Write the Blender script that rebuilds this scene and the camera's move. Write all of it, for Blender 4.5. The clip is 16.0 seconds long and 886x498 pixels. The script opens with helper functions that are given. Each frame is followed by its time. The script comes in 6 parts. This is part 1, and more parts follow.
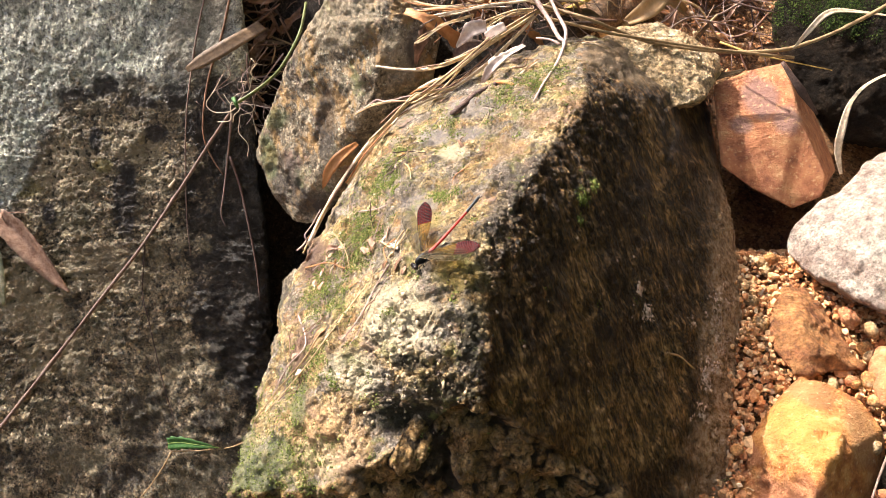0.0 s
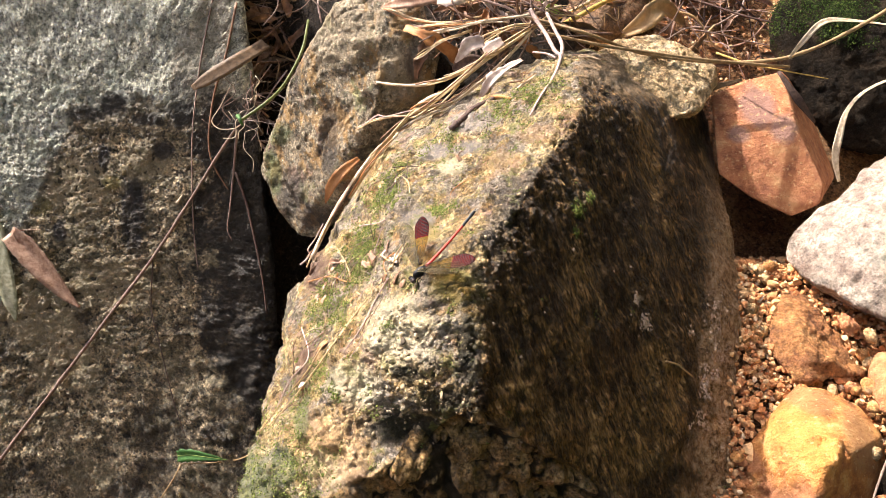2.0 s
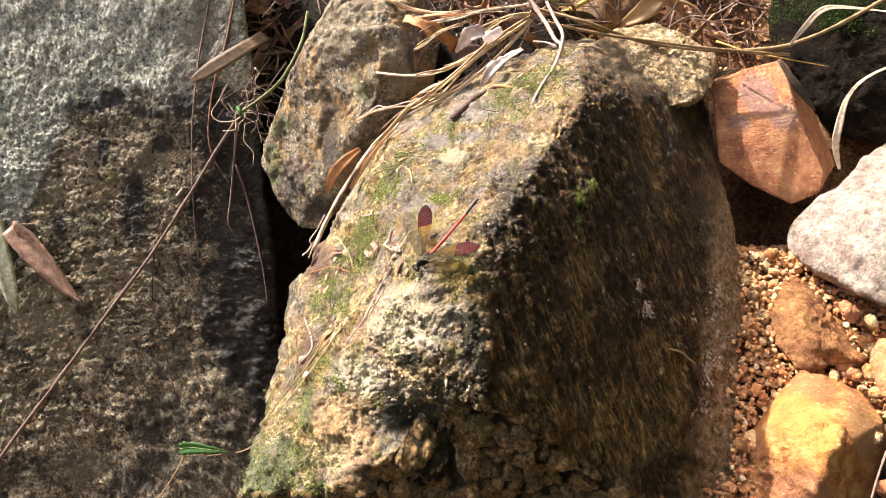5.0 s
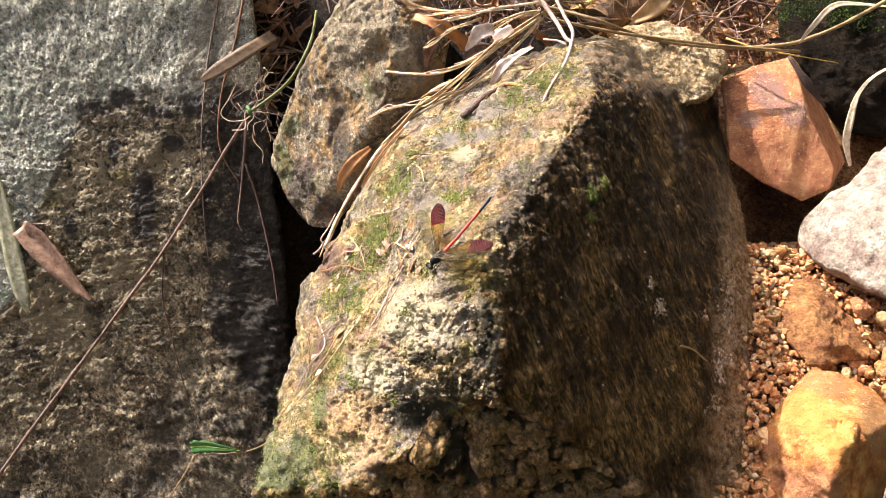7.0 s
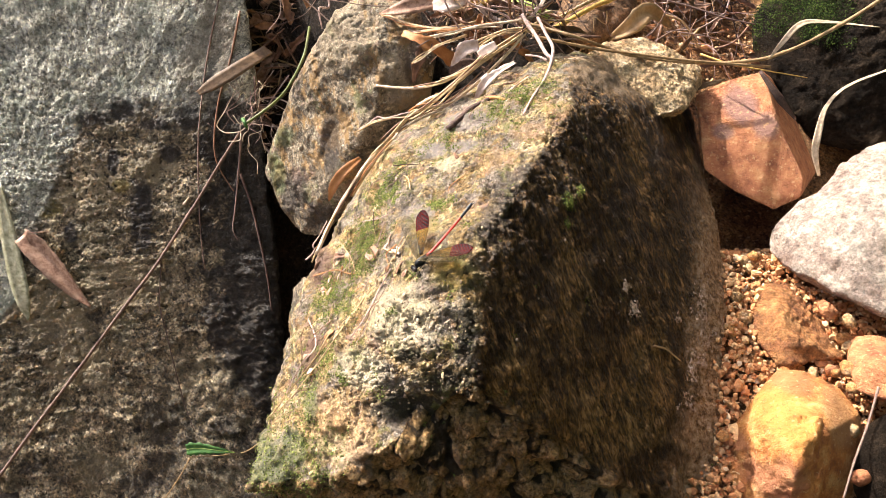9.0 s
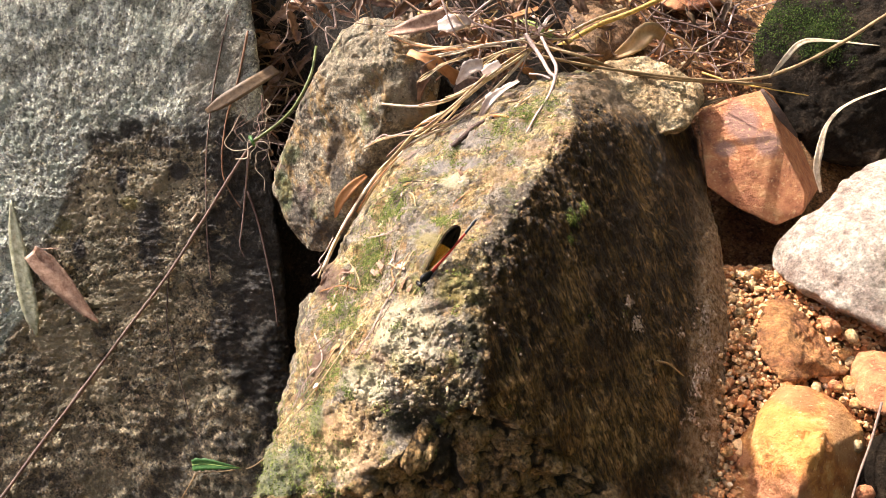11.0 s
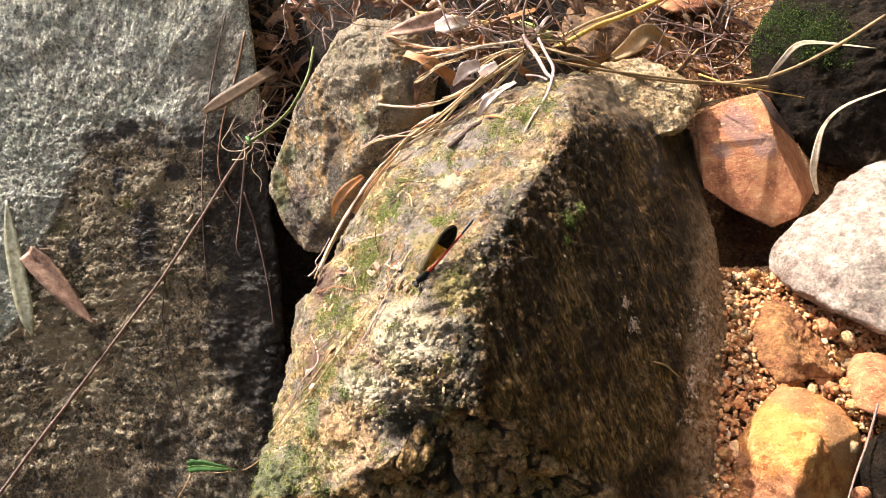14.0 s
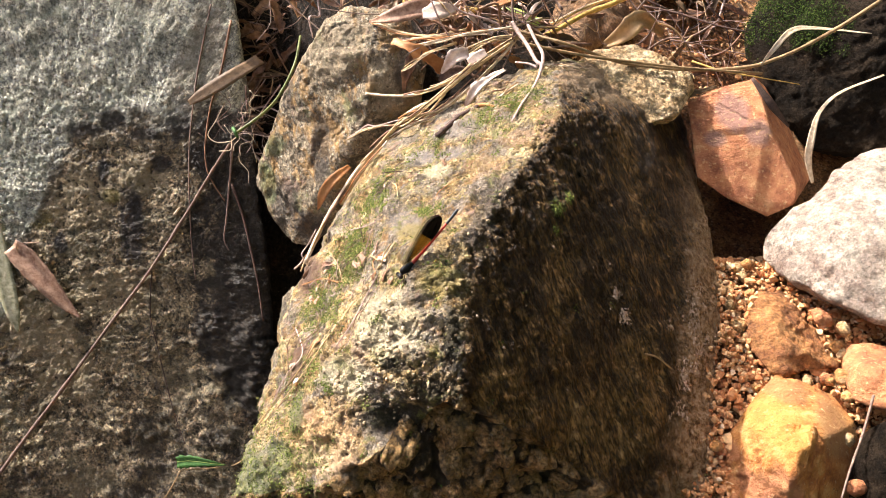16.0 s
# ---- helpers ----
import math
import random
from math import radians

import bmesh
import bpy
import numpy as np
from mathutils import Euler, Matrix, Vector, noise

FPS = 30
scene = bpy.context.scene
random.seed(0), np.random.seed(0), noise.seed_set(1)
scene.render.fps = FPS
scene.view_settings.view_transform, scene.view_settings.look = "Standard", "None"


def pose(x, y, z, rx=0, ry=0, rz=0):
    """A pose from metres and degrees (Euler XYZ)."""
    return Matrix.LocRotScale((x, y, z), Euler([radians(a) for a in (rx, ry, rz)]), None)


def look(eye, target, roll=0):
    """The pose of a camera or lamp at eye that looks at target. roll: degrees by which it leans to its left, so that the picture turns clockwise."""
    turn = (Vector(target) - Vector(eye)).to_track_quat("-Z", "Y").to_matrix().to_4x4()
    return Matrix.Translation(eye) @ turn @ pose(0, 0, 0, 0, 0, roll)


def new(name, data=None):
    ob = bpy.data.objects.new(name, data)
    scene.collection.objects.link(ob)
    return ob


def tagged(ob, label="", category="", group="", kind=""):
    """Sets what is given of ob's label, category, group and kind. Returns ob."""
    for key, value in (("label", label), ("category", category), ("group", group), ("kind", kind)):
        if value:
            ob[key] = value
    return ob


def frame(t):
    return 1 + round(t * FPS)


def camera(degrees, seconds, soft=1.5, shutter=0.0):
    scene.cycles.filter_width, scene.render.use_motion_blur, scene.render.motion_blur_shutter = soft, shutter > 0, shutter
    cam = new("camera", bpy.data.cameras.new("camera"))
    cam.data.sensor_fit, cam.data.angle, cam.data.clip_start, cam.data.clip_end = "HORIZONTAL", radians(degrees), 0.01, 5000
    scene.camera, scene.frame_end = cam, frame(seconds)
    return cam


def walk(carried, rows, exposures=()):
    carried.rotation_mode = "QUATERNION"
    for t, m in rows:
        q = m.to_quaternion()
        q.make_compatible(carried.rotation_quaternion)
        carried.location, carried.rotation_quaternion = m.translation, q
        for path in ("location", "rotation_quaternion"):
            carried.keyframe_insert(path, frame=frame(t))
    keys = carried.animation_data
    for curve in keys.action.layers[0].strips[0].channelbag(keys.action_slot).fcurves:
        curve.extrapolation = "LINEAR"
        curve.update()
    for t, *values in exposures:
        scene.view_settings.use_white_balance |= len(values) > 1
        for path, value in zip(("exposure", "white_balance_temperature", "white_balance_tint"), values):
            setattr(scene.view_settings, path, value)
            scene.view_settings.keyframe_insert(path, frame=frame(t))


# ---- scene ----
from mathutils.bvhtree import BVHTree

# ---- camera ----
cam = camera(59, 16.0, soft=0.6)
walk(cam, [
    (0.0, pose(0.0003, -0.2447, 0.4141, 32.800, -1.564, 0.605)),
    (0.5, pose(-0.0004, -0.2454, 0.4168, 33.099, -1.065, 0.768)),
    (1.0, pose(0.0025, -0.2453, 0.4188, 33.324, -0.984, 0.579)),
    (1.5, pose(0.0038, -0.2473, 0.4217, 33.523, -0.815, 0.495)),
    (2.0, pose(0.0061, -0.2469, 0.4208, 33.494, -0.481, 0.411)),
    (2.5, pose(0.0042, -0.2472, 0.4168, 33.378, -0.480, 0.323)),
    (3.0, pose(0.0015, -0.2475, 0.4167, 33.261, -0.478, 0.272)),
    (3.5, pose(0.0030, -0.2469, 0.4157, 33.170, -0.535, 0.199)),
    (4.0, pose(0.0043, -0.2476, 0.4175, 33.163, -0.639, 0.077)),
    (6.5, pose(0.0009, -0.2503, 0.4202, 32.956, 0.017, -0.019)),
    (7.0, pose(0.0000, -0.2500, 0.4200, 33.000, -0.000, 0.000)),
    (7.5, pose(0.0010, -0.2514, 0.4189, 33.117, -0.122, -0.034)),
    (8.0, pose(0.0021, -0.2509, 0.4231, 33.244, -0.086, -0.065)),
    (8.5, pose(0.0022, -0.2555, 0.4285, 33.483, -0.152, -0.129)),
    (9.0, pose(0.0049, -0.2648, 0.4362, 33.842, -0.306, -0.257)),
    (9.5, pose(0.0049, -0.2690, 0.4397, 34.350, -0.227, -0.153)),
    (12.0, pose(0.0052, -0.2678, 0.4397, 35.299, 0.029, -0.021)),
    (12.5, pose(0.0036, -0.2687, 0.4382, 35.388, -0.034, -0.029)),
    (13.0, pose(0.0031, -0.2693, 0.4378, 35.353, -0.169, -0.046)),
    (13.5, pose(0.0031, -0.2697, 0.4375, 35.372, -0.251, -0.010)),
    (14.0, pose(0.0052, -0.2688, 0.4386, 35.306, -0.263, -0.067)),
    (14.5, pose(0.0060, -0.2702, 0.4389, 35.237, -0.279, -0.175)),
    (15.0, pose(0.0052, -0.2694, 0.4387, 35.250, -0.301, -0.293)),
    (15.5, pose(0.0041, -0.2686, 0.4367, 35.191, -0.438, -0.329)),
    (16.0, pose(0.0117, -0.2647, 0.4307, 34.805, -0.158, -0.374)),
])

# ---- light: low sun from the upper left, sky dimmed by an added screen ----
SUN_DIR = Vector((-0.64, 0.68, 0.61)).normalized()
world = bpy.data.worlds.new("sky")
scene.world = world
world.use_nodes = True
wn = world.node_tree.nodes
sky = wn.new("ShaderNodeTexSky")
sky.sky_type, sky.sun_disc = "NISHITA", False
sky.air_density, sky.dust_density, sky.ozone_density = 0.6, 4.0, 0.3
sky.sun_elevation = math.asin(SUN_DIR.z)
sky.sun_rotation = math.atan2(SUN_DIR.x, SUN_DIR.y)
world.node_tree.links.new(sky.outputs[0], wn["Background"].inputs[0])
wn["Background"].inputs[1].default_value = 0.132
sun_data = bpy.data.lights.new("sun", "SUN")
sun_data.energy, sun_data.angle, sun_data.color = 2.85, radians(0.5), (1.0, 0.935, 0.88)
sun = new("sun", sun_data)
sun.matrix_world = look(SUN_DIR * 30, (0, 0, 0))
scene.view_settings.exposure = 1.96

# ---- the bank's own axes: u along it, v up the slope, w out of it, in millimetres ----
PITCH = radians(57)
U = Vector((1, 0, 0))
V = Vector((0, math.sin(PITCH), math.cos(PITCH)))
N = Vector((0, -math.cos(PITCH), math.sin(PITCH)))
O = Vector((0, -0.25, 0.42)) - 0.5 * N


def S(u, v, w):
    """A place on the bank, in millimetres along its axes."""
    return O + (u * U + v * V + w * N) / 1000


# ---- noise ----
rng = np.random.default_rng(7)
PERM = np.concatenate([rng.permutation(256)] * 3)
GRAD = rng.normal(size=(256, 3))
GRAD /= np.linalg.norm(GRAD, axis=1)[:, None]


def perlin(p):
    i = np.floor(p).astype(int)
    f = p - i
    i &= 255
    s = f * f * f * (f * (f * 6 - 15) + 10)
    total = 0
    for cx in (0, 1):
        for cy in (0, 1):
            for cz in (0, 1):
                h = PERM[PERM[PERM[i[:, 0] + cx] + i[:, 1] + cy] + i[:, 2] + cz]
                d = f - (cx, cy, cz)
                wgt = (s[:, 0] if cx else 1 - s[:, 0]) * (s[:, 1] if cy else 1 - s[:, 1]) * (s[:, 2] if cz else 1 - s[:, 2])
                total = total + wgt * (GRAD[h] * d).sum(1)
    return total


def fbm(p, size, octaves=4, seed=0.0, gain=0.5):
    """Layered noise with features of the given size in metres."""
    q, amp, total = p / size + seed * 17.3, 1.0, 0
    for _ in range(octaves):
        total = total + amp * perlin(q)
        q, amp = q * 2.03 + 5.1, amp * gain
    return total


def billow(p, size, octaves=3, seed=0.0):
    q, amp, total = p / size + seed * 11.7, 1.0, 0
    for _ in range(octaves):
        total = total + amp * np.abs(perlin(q))
        q, amp = q * 2.1 + 3.3, amp * 0.5
    return total


# ---- materials ----
class Nodes:
    """A short way to write a node material."""

    def __init__(self, name, roughness=0.85, specular=0.3):
        self.mat = bpy.data.materials.new(name)
        self.mat.use_nodes = True
        self.tree = self.mat.node_tree
        self.bsdf = self.tree.nodes["Principled BSDF"]
        self.bsdf.inputs["Roughness"].default_value = roughness
        self.bsdf.inputs["Specular IOR Level"].default_value = specular
        self.coord = self.tree.nodes.new("ShaderNodeTexCoord").outputs["Object"]

    def put(self, socket, value):
        if hasattr(value, "links"):
            self.tree.links.new(value, socket)
        elif isinstance(value, tuple) and len(value) == 3 and socket.type == "RGBA":
            socket.default_value = (*value, 1)
        else:
            socket.default_value = value

    def noise(self, size, detail=6, rough=0.6, coord=None, warp=0.0):
        n = self.tree.nodes.new("ShaderNodeTexNoise")
        self.put(n.inputs["Vector"], coord or self.coord)
        n.inputs["Scale"].default_value = 1 / size
        n.inputs["Detail"].default_value = detail
        n.inputs["Roughness"].default_value = rough
        n.inputs["Distortion"].default_value = warp
        return n.outputs["Fac"]

    def cells(self, size, feature="F1", out="Distance", coord=None):
        n = self.tree.nodes.new("ShaderNodeTexVoronoi")
        n.feature = feature
        self.put(n.inputs["Vector"], coord or self.coord)
        n.inputs["Scale"].default_value = 1 / size
        return n.outputs[out]

    def ramp(self, fac, stops):
        n = self.tree.nodes.new("ShaderNodeValToRGB")
        self.put(n.inputs[0], fac)
        e = n.color_ramp.elements
        while len(e) < len(stops):
            e.new(0.5)
        for k, (at, col) in enumerate(stops):
            e[k].position = at
            e[k].color = (*col, 1) if isinstance(col, tuple) else (col, col, col, 1)
        return n.outputs[0]

    def mix(self, fac, a, b, mode="MIX"):
        n = self.tree.nodes.new("ShaderNodeMix")
        n.data_type, n.blend_type = "RGBA", mode
        self.put(n.inputs[0], fac)
        self.put(n.inputs[6], a)
        self.put(n.inputs[7], b)
        return n.outputs[2]

    def math(self, op, a, b=0.0):
        n = self.tree.nodes.new("ShaderNodeMath")
        n.operation = op
        self.put(n.inputs[0], a)
        self.put(n.inputs[1], b)
        return n.outputs[0]

    def mapped(self, rotation=(0, 0, 0), scale=(1, 1, 1), location=(0, 0, 0), vector=None):
        n = self.tree.nodes.new("ShaderNodeMapping")
        self.put(n.inputs["Vector"], vector or self.coord)
        n.inputs["Rotation"].default_value = rotation
        n.inputs["Scale"].default_value = scale
        n.inputs["Location"].default_value = location
        return n.outputs[0]

    def bank(self):
        """The place along the bank's axes: u, v and w in metres."""
        n = self.tree.nodes.new("ShaderNodeSeparateXYZ")
        self.put(n.inputs[0], self.mapped(rotation=(-(math.pi / 2 - PITCH), 0, 0)))
        return n.outputs

    def warped(self, size, much):
        """The place pushed about by noise, for ragged outlines."""
        n = self.tree.nodes.new("ShaderNodeTexNoise")
        self.put(n.inputs["Vector"], self.coord)
        n.inputs["Scale"].default_value = 1 / size
        n.inputs["Detail"].default_value = 4
        n.inputs["Roughness"].default_value = 0.65
        scaled = self.tree.nodes.new("ShaderNodeVectorMath")
        scaled.operation = "MULTIPLY_ADD"
        self.put(scaled.inputs[0], n.outputs["Color"])
        scaled.inputs[1].default_value = (2 * much, 2 * much, 2 * much)
        self.put(scaled.inputs[2], self.coord)
        return scaled.outputs[0]

    def flakes(self, size, where=None):
        """A random value for each ragged flake of about that size."""
        n = self.tree.nodes.new("ShaderNodeSeparateColor")
        self.put(n.inputs[0], self.cells(size, out="Color", coord=where or self.warped(size * 0.8, size * 0.45)))
        return n.outputs[0]

    def spots(self, uv, colour, stain, much, places, ragged=0.9, size=0.009):
        """Patches of one colour, stains and painted light alike, at places on the bank: u, v and half-widths in
        millimetres.
        """
        edge = self.math("MULTIPLY", self.math("SUBTRACT", self.noise(size, 7, 0.72, self.mapped(location=(stain[0] * 9 if isinstance(stain, tuple) else 4, much, 3))), 0.5), ragged)
        total = None
        for u0, v0, ru, rv in places:
            a = self.math("DIVIDE", self.math("SUBTRACT", uv[0], u0 / 1000), ru / 1000)
            b = self.math("DIVIDE", self.math("SUBTRACT", uv[1], v0 / 1000 + O.dot(V)), rv / 1000)
            far = self.math("SQRT", self.math("ADD", self.math("MULTIPLY", a, a), self.math("MULTIPLY", b, b)))
            total = far if total is None else self.math("MINIMUM", total, far)
        mask = self.ramp(self.math("MULTIPLY", self.math("ADD", total, edge), 0.5), [(0.36, much), (0.58, 0.0)])
        return self.mix(mask, colour, stain)

    def bump(self, height, distance, strength=1.0, before=None):
        n = self.tree.nodes.new("ShaderNodeBump")
        self.put(n.inputs["Height"], height)
        n.inputs["Distance"].default_value = distance
        n.inputs["Strength"].default_value = strength
        if before:
            self.put(n.inputs["Normal"], before)
        return n.outputs[0]

    def island(self):
        return self.tree.nodes.new("ShaderNodeNewGeometry").outputs["Random Per Island"]

    def done(self, colour, normal=None, roughness=None):
        self.put(self.bsdf.inputs["Base Color"], colour)
        if normal:
            self.put(self.bsdf.inputs["Normal"], normal)
        if roughness is not None:
            self.put(self.bsdf.inputs["Roughness"], roughness)
        return self.mat


def stone_colour(n, tones, blotch=0.03, grain=0.0016, depth=0.55, streak=None, specks=None, pocks=0.28):
    """Blotches of several tones with crystals, dark pits and fine grain."""
    where = n.mapped(**streak) if streak else n.coord
    step = 1 / (len(tones) - 1)
    base = n.ramp(n.noise(blotch, 9, 0.68, where), [(0.28 + 0.44 * k * step, c) for k, c in enumerate(tones)])
    tint = n.ramp(n.noise(blotch * 0.35, 6, 0.6, where), [(0.32, 0.62), (0.5, 1.0), (0.7, 1.35)])
    base = n.mix(0.8, base, tint, "MULTIPLY")
    crystal = n.ramp(n.cells(grain, out="Color", coord=where), [(0.1, 1 - depth), (0.55, 1.0), (0.95, 1 + depth)])
    base = n.mix(0.75, base, crystal, "MULTIPLY")
    specks = depth if specks is None else specks
    pits = n.ramp(n.noise(grain * 2.2, 8, 0.82), [(0.4, pocks), (0.48, 0.95), (0.6, 1.25)])
    base = n.mix(1.0, base, pits, "MULTIPLY")
    quartz = n.ramp(n.noise(grain * 1.6, 3, 0.6, n.mapped(location=(9, 4, 7))), [(0.6, 0.0), (0.66, specks)])
    base = n.mix(quartz, base, tuple(min(0.8, 1.3 * c + 0.06) for c in tones[-1]))
    mica = n.ramp(n.noise(grain * 1.3, 3, 0.6, n.mapped(location=(2, 8, 1))), [(0.62, 0.0), (0.68, specks)])
    return n.mix(mica, base, tuple(0.5 * c for c in tones[0]))


def soil_shade(n, colour, soil, much=0.8):
    """Soil tone in the hollows that also paints the shade between grains."""
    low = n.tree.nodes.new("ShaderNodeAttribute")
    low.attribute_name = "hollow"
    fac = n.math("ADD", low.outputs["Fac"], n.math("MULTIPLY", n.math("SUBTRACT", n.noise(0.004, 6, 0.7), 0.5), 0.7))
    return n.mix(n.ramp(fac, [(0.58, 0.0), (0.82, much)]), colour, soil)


def stone_relief(n, rough=1.0, grain=0.0012):
    b = n.bump(n.noise(0.012, 8, 0.72), 0.005 * rough)
    b = n.bump(n.math("SUBTRACT", 1.0, n.cells(grain * 2.8)), 0.0016 * rough, 0.9, before=b)
    b = n.bump(n.math("SUBTRACT", 1.0, n.cells(grain * 1.2)), 0.0006 * rough, 0.9, before=b)
    return n.bump(n.noise(0.003, 8, 0.8), 0.0018 * rough, before=b)


def boulder_material():
    """Weathered rock in ochre, grey and cream, a streaked brown right face with shade in its tone and a nodular brown
    underside.
    """
    n = Nodes("weathered_boulder")
    uv = n.bank()
    warm = stone_colour(n, [(0.12, 0.07, 0.04), (0.36, 0.23, 0.1), (0.5, 0.37, 0.19), (0.62, 0.5, 0.3), (0.76, 0.67, 0.5)], 0.013, 0.0011, 0.6, specks=0.3)
    flake = n.ramp(n.flakes(0.0034), [(0.0, (0.42, 0.36, 0.28)), (0.3, (0.8, 0.74, 0.64)), (0.6, (0.98, 0.97, 0.92)), (0.85, (1.2, 1.08, 0.9)), (1.0, (1.4, 1.38, 1.3))])
    warm = n.mix(0.85, warm, flake, "MULTIPLY")
    cool = stone_colour(n, [(0.07, 0.058, 0.05), (0.2, 0.165, 0.135), (0.34, 0.285, 0.235), (0.5, 0.43, 0.36)], 0.012, 0.001, 0.65)
    c = n.mix(n.ramp(n.noise(0.022, 8, 0.72, n.mapped(location=(5, 3, 0))), [(0.47, 0.0), (0.56, 0.85)]), warm, cool)
    rust = n.ramp(n.noise(0.014, 7, 0.7, n.mapped(location=(3, 1, 0))), [(0.57, 0.0), (0.64, 0.6)])
    c = n.mix(rust, c, (0.4, 0.21, 0.09))
    rose = n.ramp(n.noise(0.016, 7, 0.7, n.mapped(location=(8, 6, 2))), [(0.57, 0.0), (0.64, 0.6)])
    c = n.mix(rose, c, (0.46, 0.3, 0.24))
    c = n.spots(uv, c, (0.34, 0.3, 0.285), 0.7, [(24, 80, 16, 9), (2, 62, 10, 6), (-6, 20, 9, 7), (20, 62, 9, 5)])
    c = n.spots(uv, c, (0.48, 0.29, 0.14), 0.45, [(36, 50, 12, 7), (56, 66, 13, 7), (72, 82, 9, 8), (-58, -50, 10, 6), (-30, -66, 12, 7)])
    c = n.spots(uv, c, (0.76, 0.66, 0.45), 0.6, [(11, 50, 8, 6), (-12, -30, 17, 16), (-32, -54, 13, 10), (-46, -92, 12, 7)])
    c = n.spots(uv, c, (0.44, 0.34, 0.11), 0.6, [(12, -10, 11, 7), (-2, 14, 8, 5)])
    c = n.spots(uv, c, (0.66, 0.4, 0.2), 0.5, [(-42, -84, 20, 16)])
    c = n.spots(uv, c, (0.2, 0.115, 0.085), 0.8, [(-66, -8, 11, 14), (-62, -52, 7, 12)])
    c = n.spots(uv, c, (0.17, 0.19, 0.1), 0.75, [(-84, -110, 18, 18), (-58, -74, 5, 9), (-66, -96, 8, 10)])
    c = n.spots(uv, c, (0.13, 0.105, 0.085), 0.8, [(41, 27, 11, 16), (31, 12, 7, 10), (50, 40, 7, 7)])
    # near-black soil on the nose, painted shade in the undercut below it
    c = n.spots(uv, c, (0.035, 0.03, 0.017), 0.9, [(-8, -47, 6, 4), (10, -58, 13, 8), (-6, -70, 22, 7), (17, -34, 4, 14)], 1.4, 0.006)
    film = n.ramp(n.noise(0.012, 9, 0.78, n.mapped(location=(0, 2, 5))), [(0.53, 0.0), (0.62, 0.6)])
    c = n.mix(film, c, (0.25, 0.26, 0.07))
    c = soil_shade(n, c, (0.07, 0.048, 0.028), 0.8)
    # right face: brown streaks down the slope, darkened to deepen its shade
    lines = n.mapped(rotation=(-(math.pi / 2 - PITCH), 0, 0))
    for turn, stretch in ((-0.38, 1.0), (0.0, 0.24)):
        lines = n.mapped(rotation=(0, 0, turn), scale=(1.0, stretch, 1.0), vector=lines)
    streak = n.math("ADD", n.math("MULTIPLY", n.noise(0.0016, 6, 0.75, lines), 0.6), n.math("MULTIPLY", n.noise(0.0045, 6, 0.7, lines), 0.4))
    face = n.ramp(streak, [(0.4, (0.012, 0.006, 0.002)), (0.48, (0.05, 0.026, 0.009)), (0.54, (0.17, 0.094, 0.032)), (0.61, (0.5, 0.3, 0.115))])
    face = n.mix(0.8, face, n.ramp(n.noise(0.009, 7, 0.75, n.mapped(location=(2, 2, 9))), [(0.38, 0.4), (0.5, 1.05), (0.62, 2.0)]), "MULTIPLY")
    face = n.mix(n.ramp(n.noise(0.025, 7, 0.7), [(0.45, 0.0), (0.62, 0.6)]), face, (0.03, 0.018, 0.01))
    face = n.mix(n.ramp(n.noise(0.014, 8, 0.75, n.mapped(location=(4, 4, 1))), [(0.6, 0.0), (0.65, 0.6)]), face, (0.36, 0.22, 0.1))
    # sunlit top of the face painted tan
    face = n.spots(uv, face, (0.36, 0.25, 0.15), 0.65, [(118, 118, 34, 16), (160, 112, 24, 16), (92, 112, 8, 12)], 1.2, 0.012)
    # brighter copy of the streaks, painted highlights on the lower face
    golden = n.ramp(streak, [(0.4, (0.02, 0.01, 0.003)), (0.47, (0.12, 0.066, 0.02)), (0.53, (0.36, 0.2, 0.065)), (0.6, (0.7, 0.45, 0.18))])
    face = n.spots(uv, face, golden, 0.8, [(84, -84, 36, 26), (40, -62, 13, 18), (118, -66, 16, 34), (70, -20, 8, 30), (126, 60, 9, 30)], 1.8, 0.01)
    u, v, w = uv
    # right margin painted tan, as if lit by sun and bounce
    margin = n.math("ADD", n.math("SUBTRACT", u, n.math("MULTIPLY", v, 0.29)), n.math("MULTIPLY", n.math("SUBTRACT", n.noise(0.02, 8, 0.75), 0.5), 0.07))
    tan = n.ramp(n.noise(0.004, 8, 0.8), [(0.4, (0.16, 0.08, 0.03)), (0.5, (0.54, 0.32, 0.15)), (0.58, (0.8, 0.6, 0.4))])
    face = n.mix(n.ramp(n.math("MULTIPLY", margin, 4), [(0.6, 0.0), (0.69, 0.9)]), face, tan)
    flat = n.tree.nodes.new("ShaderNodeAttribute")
    flat.attribute_name = "shade_side"
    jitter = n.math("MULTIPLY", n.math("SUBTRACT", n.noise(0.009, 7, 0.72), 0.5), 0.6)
    shade_coat = n.ramp(n.math("ADD", flat.outputs["Fac"], jitter), [(0.2, 0.0), (0.4, 1.0)])
    c = n.mix(shade_coat, c, face)
    # underside: brown weathered nodules, soil and painted shade between them
    under = n.tree.nodes.new("ShaderNodeAttribute")
    under.attribute_name = "underside"
    nod = stone_colour(n, [(0.09, 0.045, 0.018), (0.34, 0.185, 0.065), (0.5, 0.31, 0.13), (0.64, 0.47, 0.28)], 0.012, 0.0013, 0.5, specks=0.25)
    nod = n.mix(n.ramp(n.noise(0.02, 6, 0.7, n.mapped(location=(6, 6, 6))), [(0.5, 0.0), (0.6, 0.7)]), nod, (0.17, 0.135, 0.095))
    nod = soil_shade(n, nod, (0.02, 0.012, 0.006), 0.94)
